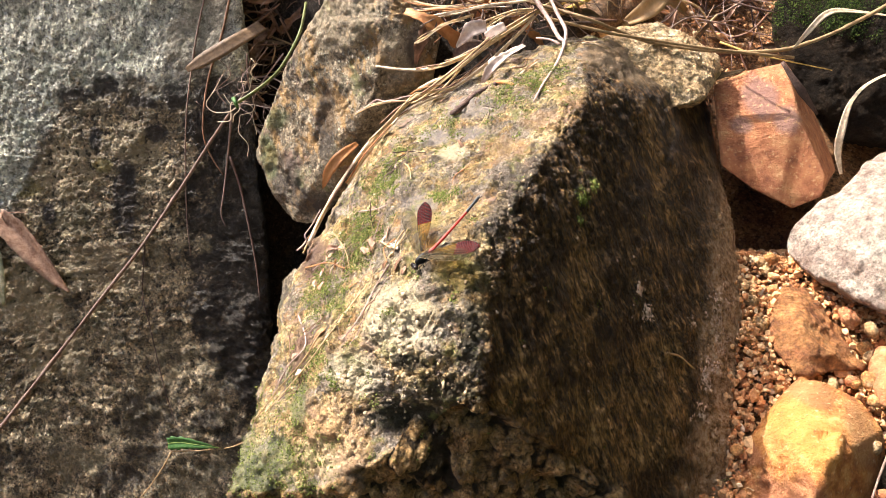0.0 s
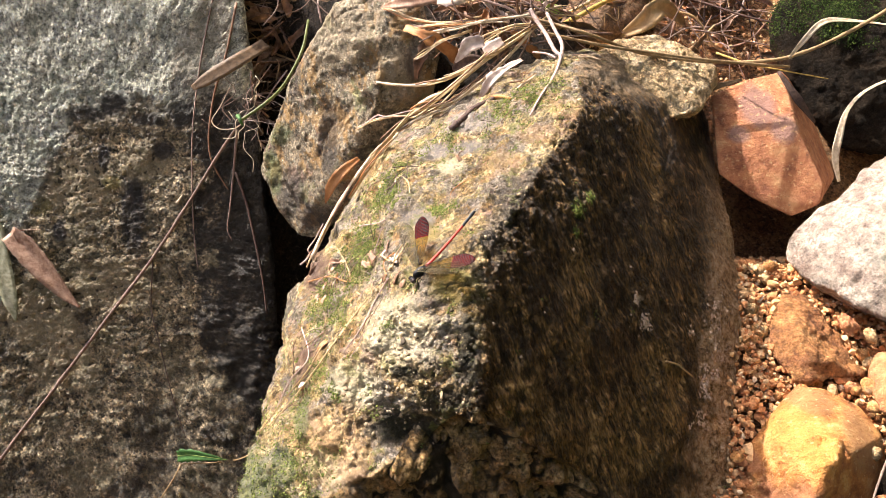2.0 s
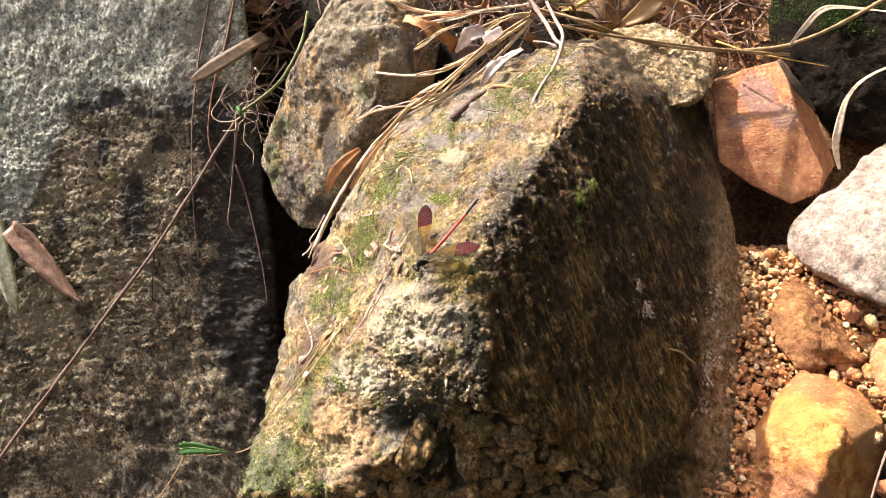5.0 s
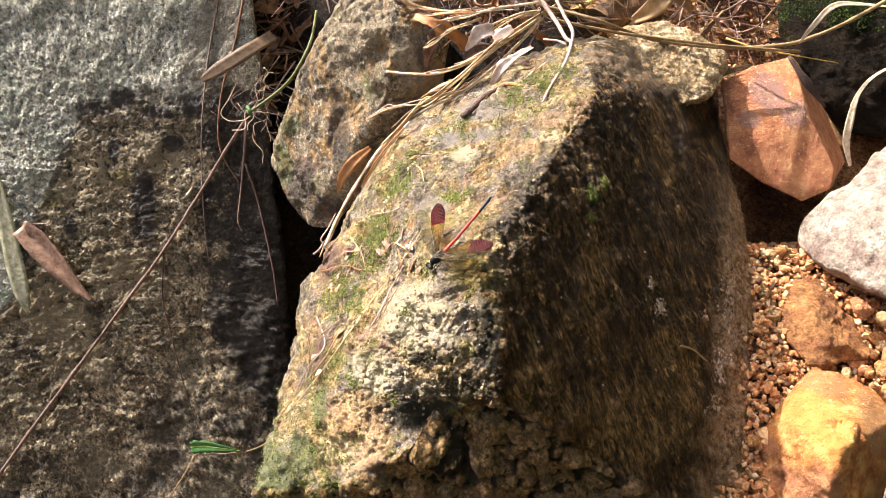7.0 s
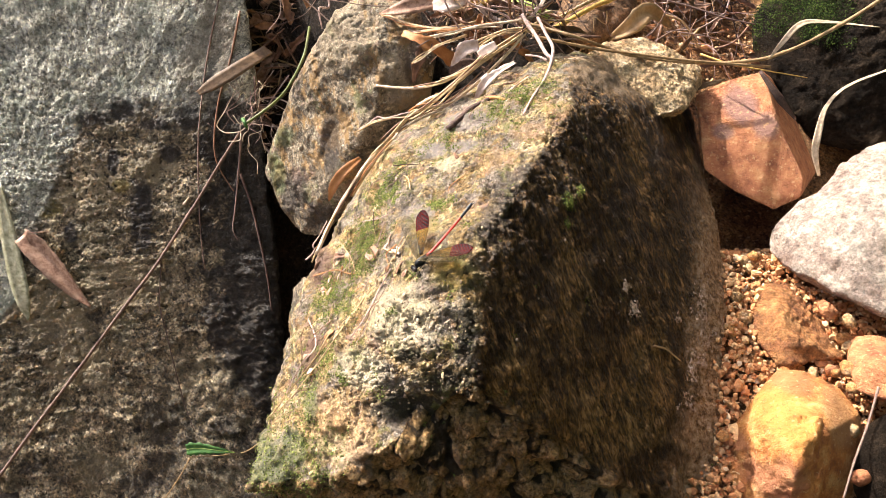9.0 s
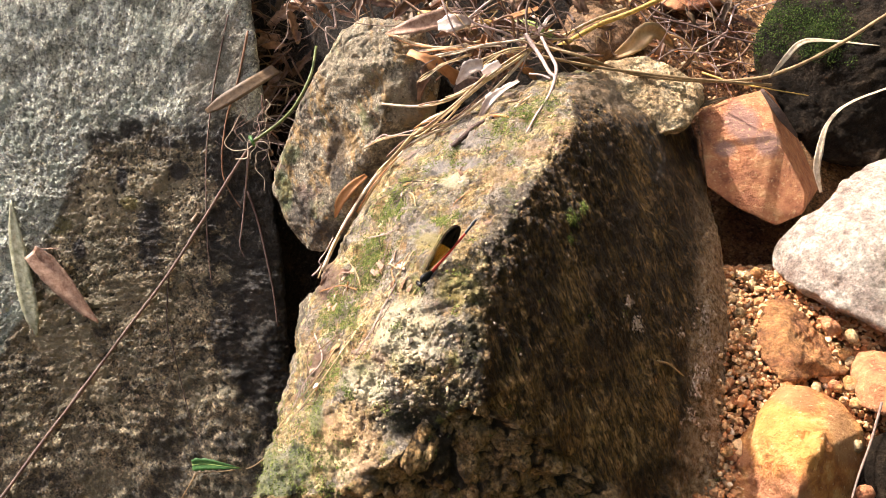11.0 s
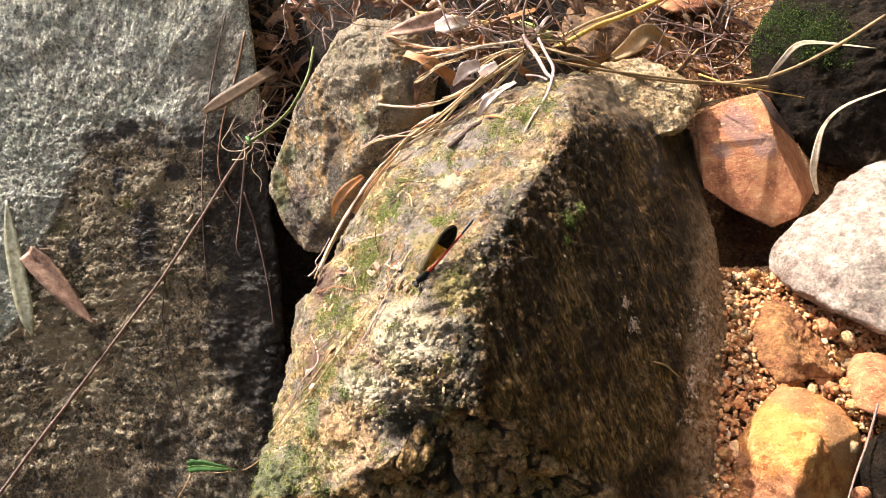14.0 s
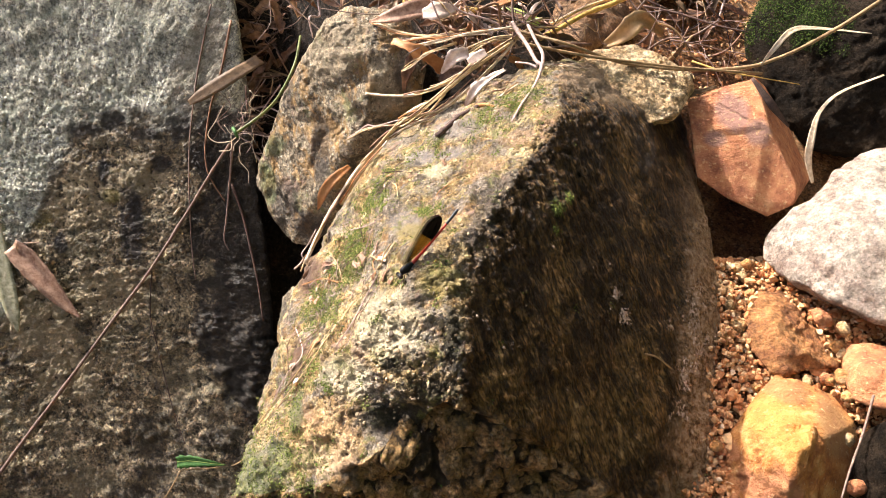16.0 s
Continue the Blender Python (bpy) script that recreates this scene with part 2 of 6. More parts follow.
    c = n.mix(n.ramp(n.math("ADD", under.outputs["Fac"], n.math("MULTIPLY", jitter, 0.7)), [(0.14, 0.0), (0.3, 1.0)]), c, nod)
    relief = n.bump(streak, 0.0014, 0.8, before=stone_relief(n, 1.0))
    return n.done(c, relief, n.ramp(shade_coat, [(0.0, 0.88), (1.0, 0.45)]))


def upright_material():
    """Grey-brown rock with ochre, rose and olive stains running down it."""
    n = Nodes("stained_rock")
    uv = n.bank()
    run = dict(rotation=(0.2, 0.3, -0.5), scale=(1.0, 0.45, 1.0))
    c = stone_colour(n, [(0.1, 0.08, 0.06), (0.25, 0.195, 0.13), (0.4, 0.315, 0.21), (0.54, 0.44, 0.31), (0.7, 0.6, 0.45)], 0.02, 0.0013, 0.55, streak=run, pocks=0.4)
    for tone, low, at in (((0.52, 0.31, 0.12), 0.51, (2, 5, 1)), ((0.34, 0.21, 0.16), 0.57, (7, 1, 4)), ((0.27, 0.27, 0.12), 0.56, (3, 9, 2)), ((0.1, 0.085, 0.075), 0.55, (1, 2, 8))):
        c = n.mix(n.ramp(n.noise(0.018, 8, 0.72, n.mapped(location=at, **{k: run[k] for k in run})), [(low, 0.0), (low + 0.07, 0.75)]), c, tone)
    # lit top painted paler, shaded lower left painted darker
    c = n.spots(uv, c, (0.5, 0.4, 0.27), 0.5, [(-60, 150, 26, 22), (-22, 120, 14, 20)])
    c = n.spots(uv, c, (0.085, 0.07, 0.06), 0.7, [(-72, 84, 8, 26), (-104, 48, 14, 18), (-84, 30, 16, 10), (-12, 128, 6, 12)])
    c = n.spots(uv, c, (0.16, 0.2, 0.08), 0.6, [(-118, 62, 7, 16), (-112, 90, 10, 8)])
    c = soil_shade(n, c, (0.08, 0.06, 0.045), 0.6)
    return n.done(c, stone_relief(n, 0.9))


def lobe_material():
    """Tan, crumbly rock with soil and painted shade in its hollows."""
    n = Nodes("tan_crumbly_rock")
    c = stone_colour(n, [(0.3, 0.17, 0.08), (0.52, 0.33, 0.16), (0.66, 0.46, 0.25), (0.74, 0.56, 0.34), (0.8, 0.66, 0.47)], 0.014, 0.0013, 0.4, specks=0.12, pocks=0.6)
    return n.done(soil_shade(n, c, (0.09, 0.06, 0.035), 0.6), stone_relief(n, 0.8))


def slab_material():
    """Grey-green lichened granite whose lower part is stained brown and dark by damp, with a near-black right edge."""
    n = Nodes("granite_slab")
    uv = n.bank()
    u, v, w = uv
    dry = stone_colour(n, [(0.34, 0.33, 0.25), (0.6, 0.57, 0.45), (0.74, 0.71, 0.58), (0.82, 0.79, 0.68)], 0.03, 0.0016, 0.6, pocks=0.25)
    dry = n.mix(n.ramp(n.noise(0.03, 8, 0.74, n.mapped(location=(4, 2, 2))), [(0.5, 0.0), (0.6, 0.6)]), dry, (0.4, 0.43, 0.33))
    dry = n.mix(n.ramp(n.noise(0.0045, 5, 0.75, n.mapped(location=(1, 7, 3))), [(0.6, 0.0), (0.66, 0.8)]), dry, (0.075, 0.07, 0.055))
    dry = n.spots(uv, dry, (0.33, 0.27, 0.2), 0.6, [(-186, 150, 22, 30), (-172, 180, 16, 40)])
    damp = stone_colour(n, [(0.085, 0.06, 0.038), (0.27, 0.2, 0.118), (0.48, 0.37, 0.225), (0.68, 0.56, 0.38)], 0.022, 0.0016, 0.85, specks=0.4, pocks=0.06)
    grainy = n.ramp(n.flakes(0.004), [(0.0, 0.45), (0.5, 0.95), (0.85, 1.25), (1.0, 1.9)])
    damp = n.mix(0.75, damp, grainy, "MULTIPLY")
    damp = n.mix(n.ramp(n.noise(0.04, 8, 0.72, n.mapped(location=(3, 3, 7))), [(0.5, 0.0), (0.58, 0.6)]), damp, (0.24, 0.2, 0.12))
    damp = n.spots(uv, damp, (0.42, 0.33, 0.2), 0.7, [(-258, -22, 44, 20), (-285, 55, 30, 26), (-228, 75, 22, 16), (-322, -45, 40, 34), (-300, -90, 30, 20)], 1.2, 0.02)
    damp = n.spots(uv, damp, (0.3, 0.24, 0.06), 0.6, [(-256, 58, 8, 6), (-320, 40, 14, 9)])
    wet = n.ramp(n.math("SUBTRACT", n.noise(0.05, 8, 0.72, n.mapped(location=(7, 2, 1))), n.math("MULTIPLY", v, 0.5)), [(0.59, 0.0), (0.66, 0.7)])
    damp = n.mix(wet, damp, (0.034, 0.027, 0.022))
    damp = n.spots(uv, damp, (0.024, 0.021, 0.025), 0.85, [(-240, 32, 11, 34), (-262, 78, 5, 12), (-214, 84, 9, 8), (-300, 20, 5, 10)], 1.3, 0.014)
    # near-black towards the right edge, less so low down, ragged by noise
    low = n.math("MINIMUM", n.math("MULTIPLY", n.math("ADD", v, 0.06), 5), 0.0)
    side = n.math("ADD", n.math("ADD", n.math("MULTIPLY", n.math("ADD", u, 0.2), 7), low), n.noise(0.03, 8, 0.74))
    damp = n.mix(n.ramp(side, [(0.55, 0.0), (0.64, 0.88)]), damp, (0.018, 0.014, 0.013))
    level = n.math("ADD", v, n.math("MULTIPLY", n.math("SUBTRACT", n.noise(0.05, 4, 0.6), 0.5), 0.06))
    level = n.math("ADD", level, n.math("MULTIPLY", n.math("SUBTRACT", n.noise(0.012, 5, 0.7), 0.5), 0.035))
    level = n.math("ADD", level, n.math("MULTIPLY", n.math("MAXIMUM", n.math("SUBTRACT", -0.283, u), 0.0), 2.2))
    edge = n.math("ADD", n.math("MULTIPLY", level, 10), SLAB_LINE)
    stain = n.ramp(edge, [(0.45, 1.0), (0.53, 0.0)])
    dry = soil_shade(n, dry, (0.13, 0.12, 0.09), 0.6)
    damp = soil_shade(n, damp, (0.022, 0.016, 0.011), 0.85)
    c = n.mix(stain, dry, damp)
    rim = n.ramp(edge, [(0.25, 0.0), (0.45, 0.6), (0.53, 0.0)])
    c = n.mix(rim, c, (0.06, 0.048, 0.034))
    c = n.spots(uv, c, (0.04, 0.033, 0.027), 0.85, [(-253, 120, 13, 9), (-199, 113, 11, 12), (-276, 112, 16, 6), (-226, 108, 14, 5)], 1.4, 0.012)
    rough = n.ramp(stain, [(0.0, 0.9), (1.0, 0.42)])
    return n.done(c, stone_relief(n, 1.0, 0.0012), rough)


SLAB_LINE = -0.9


def red_stone_material(name, tones, blotch=0.02, rough=0.8):
    n = Nodes(name, 0.75)
    return n.done(stone_colour(n, tones, blotch, 0.0014, 0.25, specks=0.12, pocks=0.6), stone_relief(n, rough * 0.8))


def plain_grain(name, a, b, size=0.004, rough=0.7, along=None, bump=0.0004, random=0.0):
    """Plant matter: two tones in fine streaks."""
    n = Nodes(name, rough)
    where = n.mapped(scale=along) if along else n.coord
    c = n.mix(n.ramp(n.noise(size, 6, 0.65, where), [(0.35, 0.0), (0.65, 1.0)]), a, b)
    if random:
        c = n.mix(1.0, c, n.ramp(n.island(), [(0.0, 1 - random), (1.0, 1 + random)]), "MULTIPLY")
    return n.done(c, n.bump(n.noise(size * 0.5, 4, 0.6, where), bump))


# ---- mesh helpers ----
BALLS = {}


def ball(level):
    """The directions and the mesh of an evenly divided sphere."""
    if level not in BALLS:
        bm = bmesh.new()
        bmesh.ops.create_icosphere(bm, subdivisions=level, radius=1)
        me = bpy.data.meshes.new("ball")
        bm.to_mesh(me)
        bm.free()
        co = np.empty(len(me.vertices) * 3)
        me.vertices.foreach_get("co", co)
        me.polygons.foreach_set("use_smooth", np.ones(len(me.polygons), bool))
        co = co.reshape(-1, 3)
        BALLS[level] = (co / np.linalg.norm(co, axis=1)[:, None], me)
    return BALLS[level]


def cobble(p, size, seed):
    """Rounded grains packed side by side, each of its own height, with creases between them."""
    q = p / size
    cell = np.floor(q).astype(np.int64)
    best, tall = np.full(len(p), 9.0), np.zeros(len(p))
    for step in np.ndindex(3, 3, 3):
        c = cell + np.array(step) - 1
        h = (c[:, 0] * 73856093 ^ c[:, 1] * 19349663 ^ c[:, 2] * 83492791 ^ seed * 2654435) & 0xFFFFFF
        away = 0
        for axis in range(3):
            h = (h * 1103515245 + 12345) & 0x7FFFFFFF
            away = away + (c[:, axis] + (h >> 8 & 0xFFFF) / 65536 - q[:, axis]) ** 2
        h = (h * 1103515245 + 12345) & 0x7FFFFFFF
        nearer = away < best
        best = np.where(nearer, away, best)
        tall = np.where(nearer, (h >> 8 & 0xFFFF) / 65536, tall)
    return (0.35 + tall) * np.sqrt(np.clip(1 - best / 0.7, 0, 1))


def fine_ball(level, where, times=1):
    """The same sphere with its triangles split in four wherever where(directions) holds."""
    d, me = ball(level)
    tri = np.empty(len(me.polygons) * 3, int)
    me.polygons.foreach_get("vertices", tri)
    tri = tri.reshape(-1, 3)
    for turn in range(times):
        pick = where(d[tri].mean(1)) if callable(where) else where[turn](d[tri].mean(1))
        a, b, c = tri[pick].T
        n = len(d)
        edges = np.sort(np.concatenate([np.c_[a, b], np.c_[b, c], np.c_[c, a]]), axis=1)
        key, inverse = np.unique(edges[:, 0] * n + edges[:, 1], return_inverse=True)
        mid = d[key // n] + d[key % n]
        mid /= np.linalg.norm(mid, axis=1)[:, None]
        ab, bc, ca = (n + inverse.ravel()).reshape(3, -1)
        tri = np.concatenate([tri[~pick], np.c_[a, ab, ca], np.c_[ab, b, bc], np.c_[ca, bc, c], np.c_[ab, bc, ca]])
        d = np.concatenate([d, mid])
    return d, tri


def mesh_of(name, p, tris):
    me = bpy.data.meshes.new(name)
    me.vertices.add(len(p))
    me.vertices.foreach_set("co", p.ravel())
    me.loops.add(len(tris) * 3)
    me.loops.foreach_set("vertex_index", tris.ravel().astype(np.int32))
    me.polygons.add(len(tris))
    me.polygons.foreach_set("loop_start", np.arange(0, len(tris) * 3, 3, dtype=np.int32))
    me.update(calc_edges=True)
    me.polygons.foreach_set("use_smooth", np.ones(len(tris), bool))
    return me


def hull_planes(corners):
    bm = bmesh.new()
    for c in corners:
        bm.verts.new(c)
    bmesh.ops.convex_hull(bm, input=bm.verts)
    bm.normal_update()
    middle = sum(corners, Vector()) / len(corners)
    planes = []
    for f in bm.faces:
        nrm = f.normal.copy()
        d = nrm.dot(f.verts[0].co)
        if nrm.dot(middle) > d:
            nrm, d = -nrm, -d
        if f.calc_area() > 1e-9 and not any(nrm.dot(a) > 0.998 and abs(d - b) < 0.003 for a, b in planes):
            planes.append((nrm, d))
    bm.free()
    return middle, planes


def stone(name, corners, material, label, level=6, sharp=26, lumps=0.008, lump_size=0.05, grit=0.002, grit_size=0.012, seed=1,
          dents=(), fine=None, grainy=False, knobs=None, times=1, pebbly=None, form=None, category="rock"):
    """A rock: a solid bounded by the planes through its corners, with rounded edges, lumps and grit."""
    middle, planes = hull_planes(corners)
    d, tris = fine_ball(level, fine, times) if fine else (ball(level)[0], None)
    total, facing, below, outward = 0, 0, 0, 0
    for nrm, off in planes:
        h = max(off - nrm.dot(middle), 0.004)
        share = np.maximum(d @ np.array(nrm) / h, 0) ** sharp
        total = total + share
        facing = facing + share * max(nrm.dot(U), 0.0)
        below = below + share * max(-nrm.dot(V), 0.0)
        outward = outward + share[:, None] * np.array(nrm)
    facing, below = facing / total, below / total
    outward = outward / np.linalg.norm(outward, axis=1)[:, None]
    p = np.array(middle) + d * (total ** (-1 / sharp))[:, None]
    q = p + 0.35 * lump_size * np.c_[fbm(p, lump_size, 2, seed), fbm(p, lump_size, 2, seed + 3), fbm(p, lump_size, 2, seed + 5)]
    rough = 0.9 * fbm(p, grit_size, 5, seed, 0.68) if grainy else billow(q, grit_size, 4, seed) - 0.35
    push = lumps * fbm(q, lump_size, 4, seed + 1, 0.55) + grit * rough
    if knobs:
        push = (push + knobs[0] * fbm(p, knobs[1], 3, seed + 14, 0.6)) * (1 - 0.65 * np.clip(facing * 1.6 - 0.3, 0, 1))
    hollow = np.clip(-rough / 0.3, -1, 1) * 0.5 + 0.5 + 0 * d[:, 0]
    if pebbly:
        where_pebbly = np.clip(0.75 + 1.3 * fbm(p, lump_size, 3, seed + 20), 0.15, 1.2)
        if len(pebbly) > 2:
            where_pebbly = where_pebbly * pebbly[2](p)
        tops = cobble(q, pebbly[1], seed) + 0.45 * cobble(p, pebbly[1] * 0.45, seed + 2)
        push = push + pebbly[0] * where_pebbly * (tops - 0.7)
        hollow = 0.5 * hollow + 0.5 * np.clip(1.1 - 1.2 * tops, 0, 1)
    for at, radius, depth in dents:
        push = push - depth * np.exp(-((p - np.array(at)) ** 2).sum(1) / radius ** 2)
    if form:
        more, hollow = form(p, facing, below, hollow)
        push = push + more
    p = p + outward * push[:, None]
    if fine:
        me = mesh_of(name, p, tris)
    else:
        me = ball(level)[1].copy()
        me.name = name
        me.vertices.foreach_set("co", p.ravel())
        me.update()
    me.materials.clear()
    me.materials.append(material)
    me.attributes.new("shade_side", "FLOAT", "POINT").data.foreach_set("value", facing.astype(np.float32))
    me.attributes.new("underside", "FLOAT", "POINT").data.foreach_set("value", below.astype(np.float32))
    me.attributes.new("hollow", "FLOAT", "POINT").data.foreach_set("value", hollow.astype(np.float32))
    ob = new(name, me)
    return tagged(ob, label, category)


def mesh_thing(name, verts, faces, material, smooth=True, parent=None):
    me = bpy.data.meshes.new(name)
    me.from_pydata([tuple(v) for v in verts], [], faces)
    for m in material if isinstance(material, (list, tuple)) else [material]:
        me.materials.append(m)
    if smooth:
        me.polygons.foreach_set("use_smooth", [True] * len(me.polygons))
    me.update()
    ob = new(name, me)
    ob.parent = parent
    return ob


def spline(pts, per=7):
    """A smooth line through the points."""
    pts = [Vector(p) for p in pts]
    pts = [2 * pts[0] - pts[1]] + pts + [2 * pts[-1] - pts[-2]]
    out = []
    for i in range(1, len(pts) - 2):
        a, b, c, d = pts[i - 1:i + 3]
        for k in range(per):
            t = k / per
            out.append(0.5 * (2 * b + (c - a) * t + (2 * a - 5 * b + 4 * c - d) * t * t + (3 * b - a - 3 * c + d) * t ** 3))
    return out + [pts[-2]]


def tube_mesh(pts, r0, r1, sides=7, flat=1.0, wobble=0.12, per=7, seed=0, knots=0.0):
    line = spline(pts, per)
    r = random.Random(seed)
    verts, faces = [], []
    side = None
    for i, p in enumerate(line):
        along = (line[min(i + 1, len(line) - 1)] - line[max(i - 1, 0)]).normalized()
        if side is None:
            side = along.orthogonal().normalized() if abs(along.dot(N)) > 0.9 else N.cross(along).normalized()
        side = (side - along * side.dot(along)).normalized()
        up = along.cross(side)
        t = i / (len(line) - 1)
        rad = (r0 + (r1 - r0) * t) * (1 + r.uniform(-wobble, wobble))
        if knots and i % 9 == 4:
            rad *= 1 + knots
        for k in range(sides):
            a = 2 * math.pi * k / sides
            verts.append(p + rad * (math.cos(a) * side + flat * math.sin(a) * up))
    m = len(line)
    for i in range(m - 1):
        for k in range(sides):
            a, b = i * sides + k, i * sides + (k + 1) % sides
            faces.append((a, b, b + sides, a + sides))
    faces.append(tuple(range(sides - 1, -1, -1)))
    faces.append(tuple((m - 1) * sides + k for k in range(sides)))
    return verts, faces


def stalk(name, pts, mm0, mm1, material, label, category="straw", flat=1.0, group="", seed=0, knots=0.0, per=7, parent=None):
    ob = mesh_thing(name, *tube_mesh(pts, mm0 / 2000, mm1 / 2000, 7, flat, 0.1, per, seed, knots), material, parent=parent)
    return ob if parent else tagged(ob, label, category, group)


def blade_mesh(pts, width, face=None, fold=0.15, thick=0.00025, shape=(0.25, 0.9, 1.0, 0.85, 0.5, 0.06), curl=0.0, twist=0.0, per=6, ragged=0.05, seed=0):
    """A leaf: a strip along a line, folded at the midrib, with a tapered outline and a thickness."""
    line = spline(pts, per)
    r = random.Random(seed)
    face = Vector(face or N).normalized()
    m = len(line)
    cols = (-1.0, -0.5, 0.0, 0.5, 1.0)
    top, bot = [], []
    for i, p in enumerate(line):
        along = (line[min(i + 1, m - 1)] - line[max(i - 1, 0)]).normalized()
        t = i / (m - 1)
        side = along.cross(face).normalized()
        up = side.cross(along)
        a = twist * (t - 0.3)
        side, up = side * math.cos(a) + up * math.sin(a), up * math.cos(a) - side * math.sin(a)
        x = t * (len(shape) - 1)
        j = min(int(x), len(shape) - 2)
        half = width / 2 * (shape[j] + (shape[j + 1] - shape[j]) * (x - j))
        for c in cols:
            jag = 1 + (r.uniform(-ragged, ragged) if abs(c) == 1 else 0)
            ang = abs(c) * curl
            q = p + side * (c * half * jag * math.cos(ang)) + up * (abs(c) * half * fold + abs(c) * half * math.sin(ang))
            top.append(q + up * thick / 2)
            bot.append(q - up * thick / 2)
    verts = top + bot
    faces, k = [], len(cols)
    off = m * k
    for i in range(m - 1):
        for c in range(k - 1):
            a = i * k + c
            faces.append((a, a + 1, a + k + 1, a + k))
            faces.append((off + a, off + a + k, off + a + k + 1, off + a + 1))
        for c in (0, k - 1):
            a = i * k + c
            quad = (a, a + k, off + a + k, off + a)
            faces.append(quad if c == 0 else quad[::-1])
    for i in (0, m - 1):
        for c in range(k - 1):
            a = i * k + c
            quad = (a, off + a, off + a + 1, a + 1)
            faces.append(quad if i == 0 else quad[::-1])
    return verts, faces


def leaf(name, pts, mm, material, label, category="leaf", group="", parent=None, **kw):
    ob = mesh_thing(name, *blade_mesh(pts, mm / 1000, **kw), material, parent=parent)
    return ob if parent else tagged(ob, label, category, group)


# ---- ground: one sheet, orange gravelly soil, lower beside the slab ----
def ground_height(x, y):
    t = np.clip((x + 0.12) / 0.2, 0, 1)
    t = t * t * (3 - 2 * t)
    near = np.exp(-((x / 1.2) ** 2 + (y / 1.2) ** 2))
    low = -0.17 + 0.55 * np.clip(y - 0.1, -0.5, 0.35)
    high = 0.009 - 0.05 * np.clip((y - 0.015) / 0.04, 0, 1) - 0.03 * np.clip(-y, 0, 0.5)
    heap = 0.13 * np.exp(-((x + 0.0) / 0.16) ** 2 - ((y - 0.32) / 0.13) ** 2)
    high = high - 0.007 * np.clip((x - 0.188) / 0.02, 0, 1)
    return (low * (1 - t) + high * t + heap) * near - 0.05 * (1 - near)


def build_ground():
    n = Nodes("orange_soil", 0.9)
    orange = stone_colour(n, [(0.09, 0.045, 0.02), (0.26, 0.12, 0.05), (0.4, 0.2, 0.08), (0.5, 0.3, 0.15)], 0.03)
    # dark humus, also standing in for shaded ground farther out
    humus_shade = stone_colour(n, [(0.012, 0.009, 0.006), (0.03, 0.021, 0.014), (0.06, 0.04, 0.026), (0.1, 0.065, 0.04)], 0.02)
    split = n.tree.nodes.new("ShaderNodeSeparateXYZ")
    n.put(split.inputs[0], n.coord)
    edge = n.math("ADD", split.outputs[0], n.math("MULTIPLY", n.math("SUBTRACT", n.noise(0.05, 5), 0.5), 0.12))
    here = n.math("MULTIPLY", n.ramp(edge, [(0.11, 0.0), (0.15, 1.0)]), n.ramp(edge, [(0.5, 1.0), (0.6, 0.0)]))
    here = n.math("MULTIPLY", here, n.ramp(n.math("ABSOLUTE", split.outputs[1]), [(0.5, 1.0), (0.6, 0.0)]))
    # orange carried on out of view in front, added to bounce warm light
    front = n.ramp(n.math("ADD", n.math("ADD", split.outputs[1], 0.25), n.math("MULTIPLY", n.noise(0.08, 5), 0.08)), [(0.0, 1.0), (0.06, 0.0)])
    c = n.mix(n.math("MAXIMUM", here, front), humus_shade, orange)
    mat = n.done(c, stone_relief(n, 1.2))
    fine = np.linspace(-0.8, 0.8, 201)
    far = 0.8 * 1.45 ** np.arange(1, 19)
    axis = np.concatenate([-far[::-1], fine, far])
    x, y = np.meshgrid(axis, axis)
    p = np.c_[x.ravel(), y.ravel(), np.zeros(x.size)]
    near = np.exp(-(p[:, 0] ** 2 + p[:, 1] ** 2))
    p[:, 2] = ground_height(p[:, 0], p[:, 1]) + near * 0.005 * fbm(p, 0.05, 4, 2)
    k = len(axis)
    faces = [(j * k + i, j * k + i + 1, (j + 1) * k + i + 1, (j + 1) * k + i) for j in range(k - 1) for i in range(k - 1)]
    tagged(mesh_thing("ground", p, faces, mat), "orange gravelly soil between the rocks", "ground", kind="structure")


build_ground()

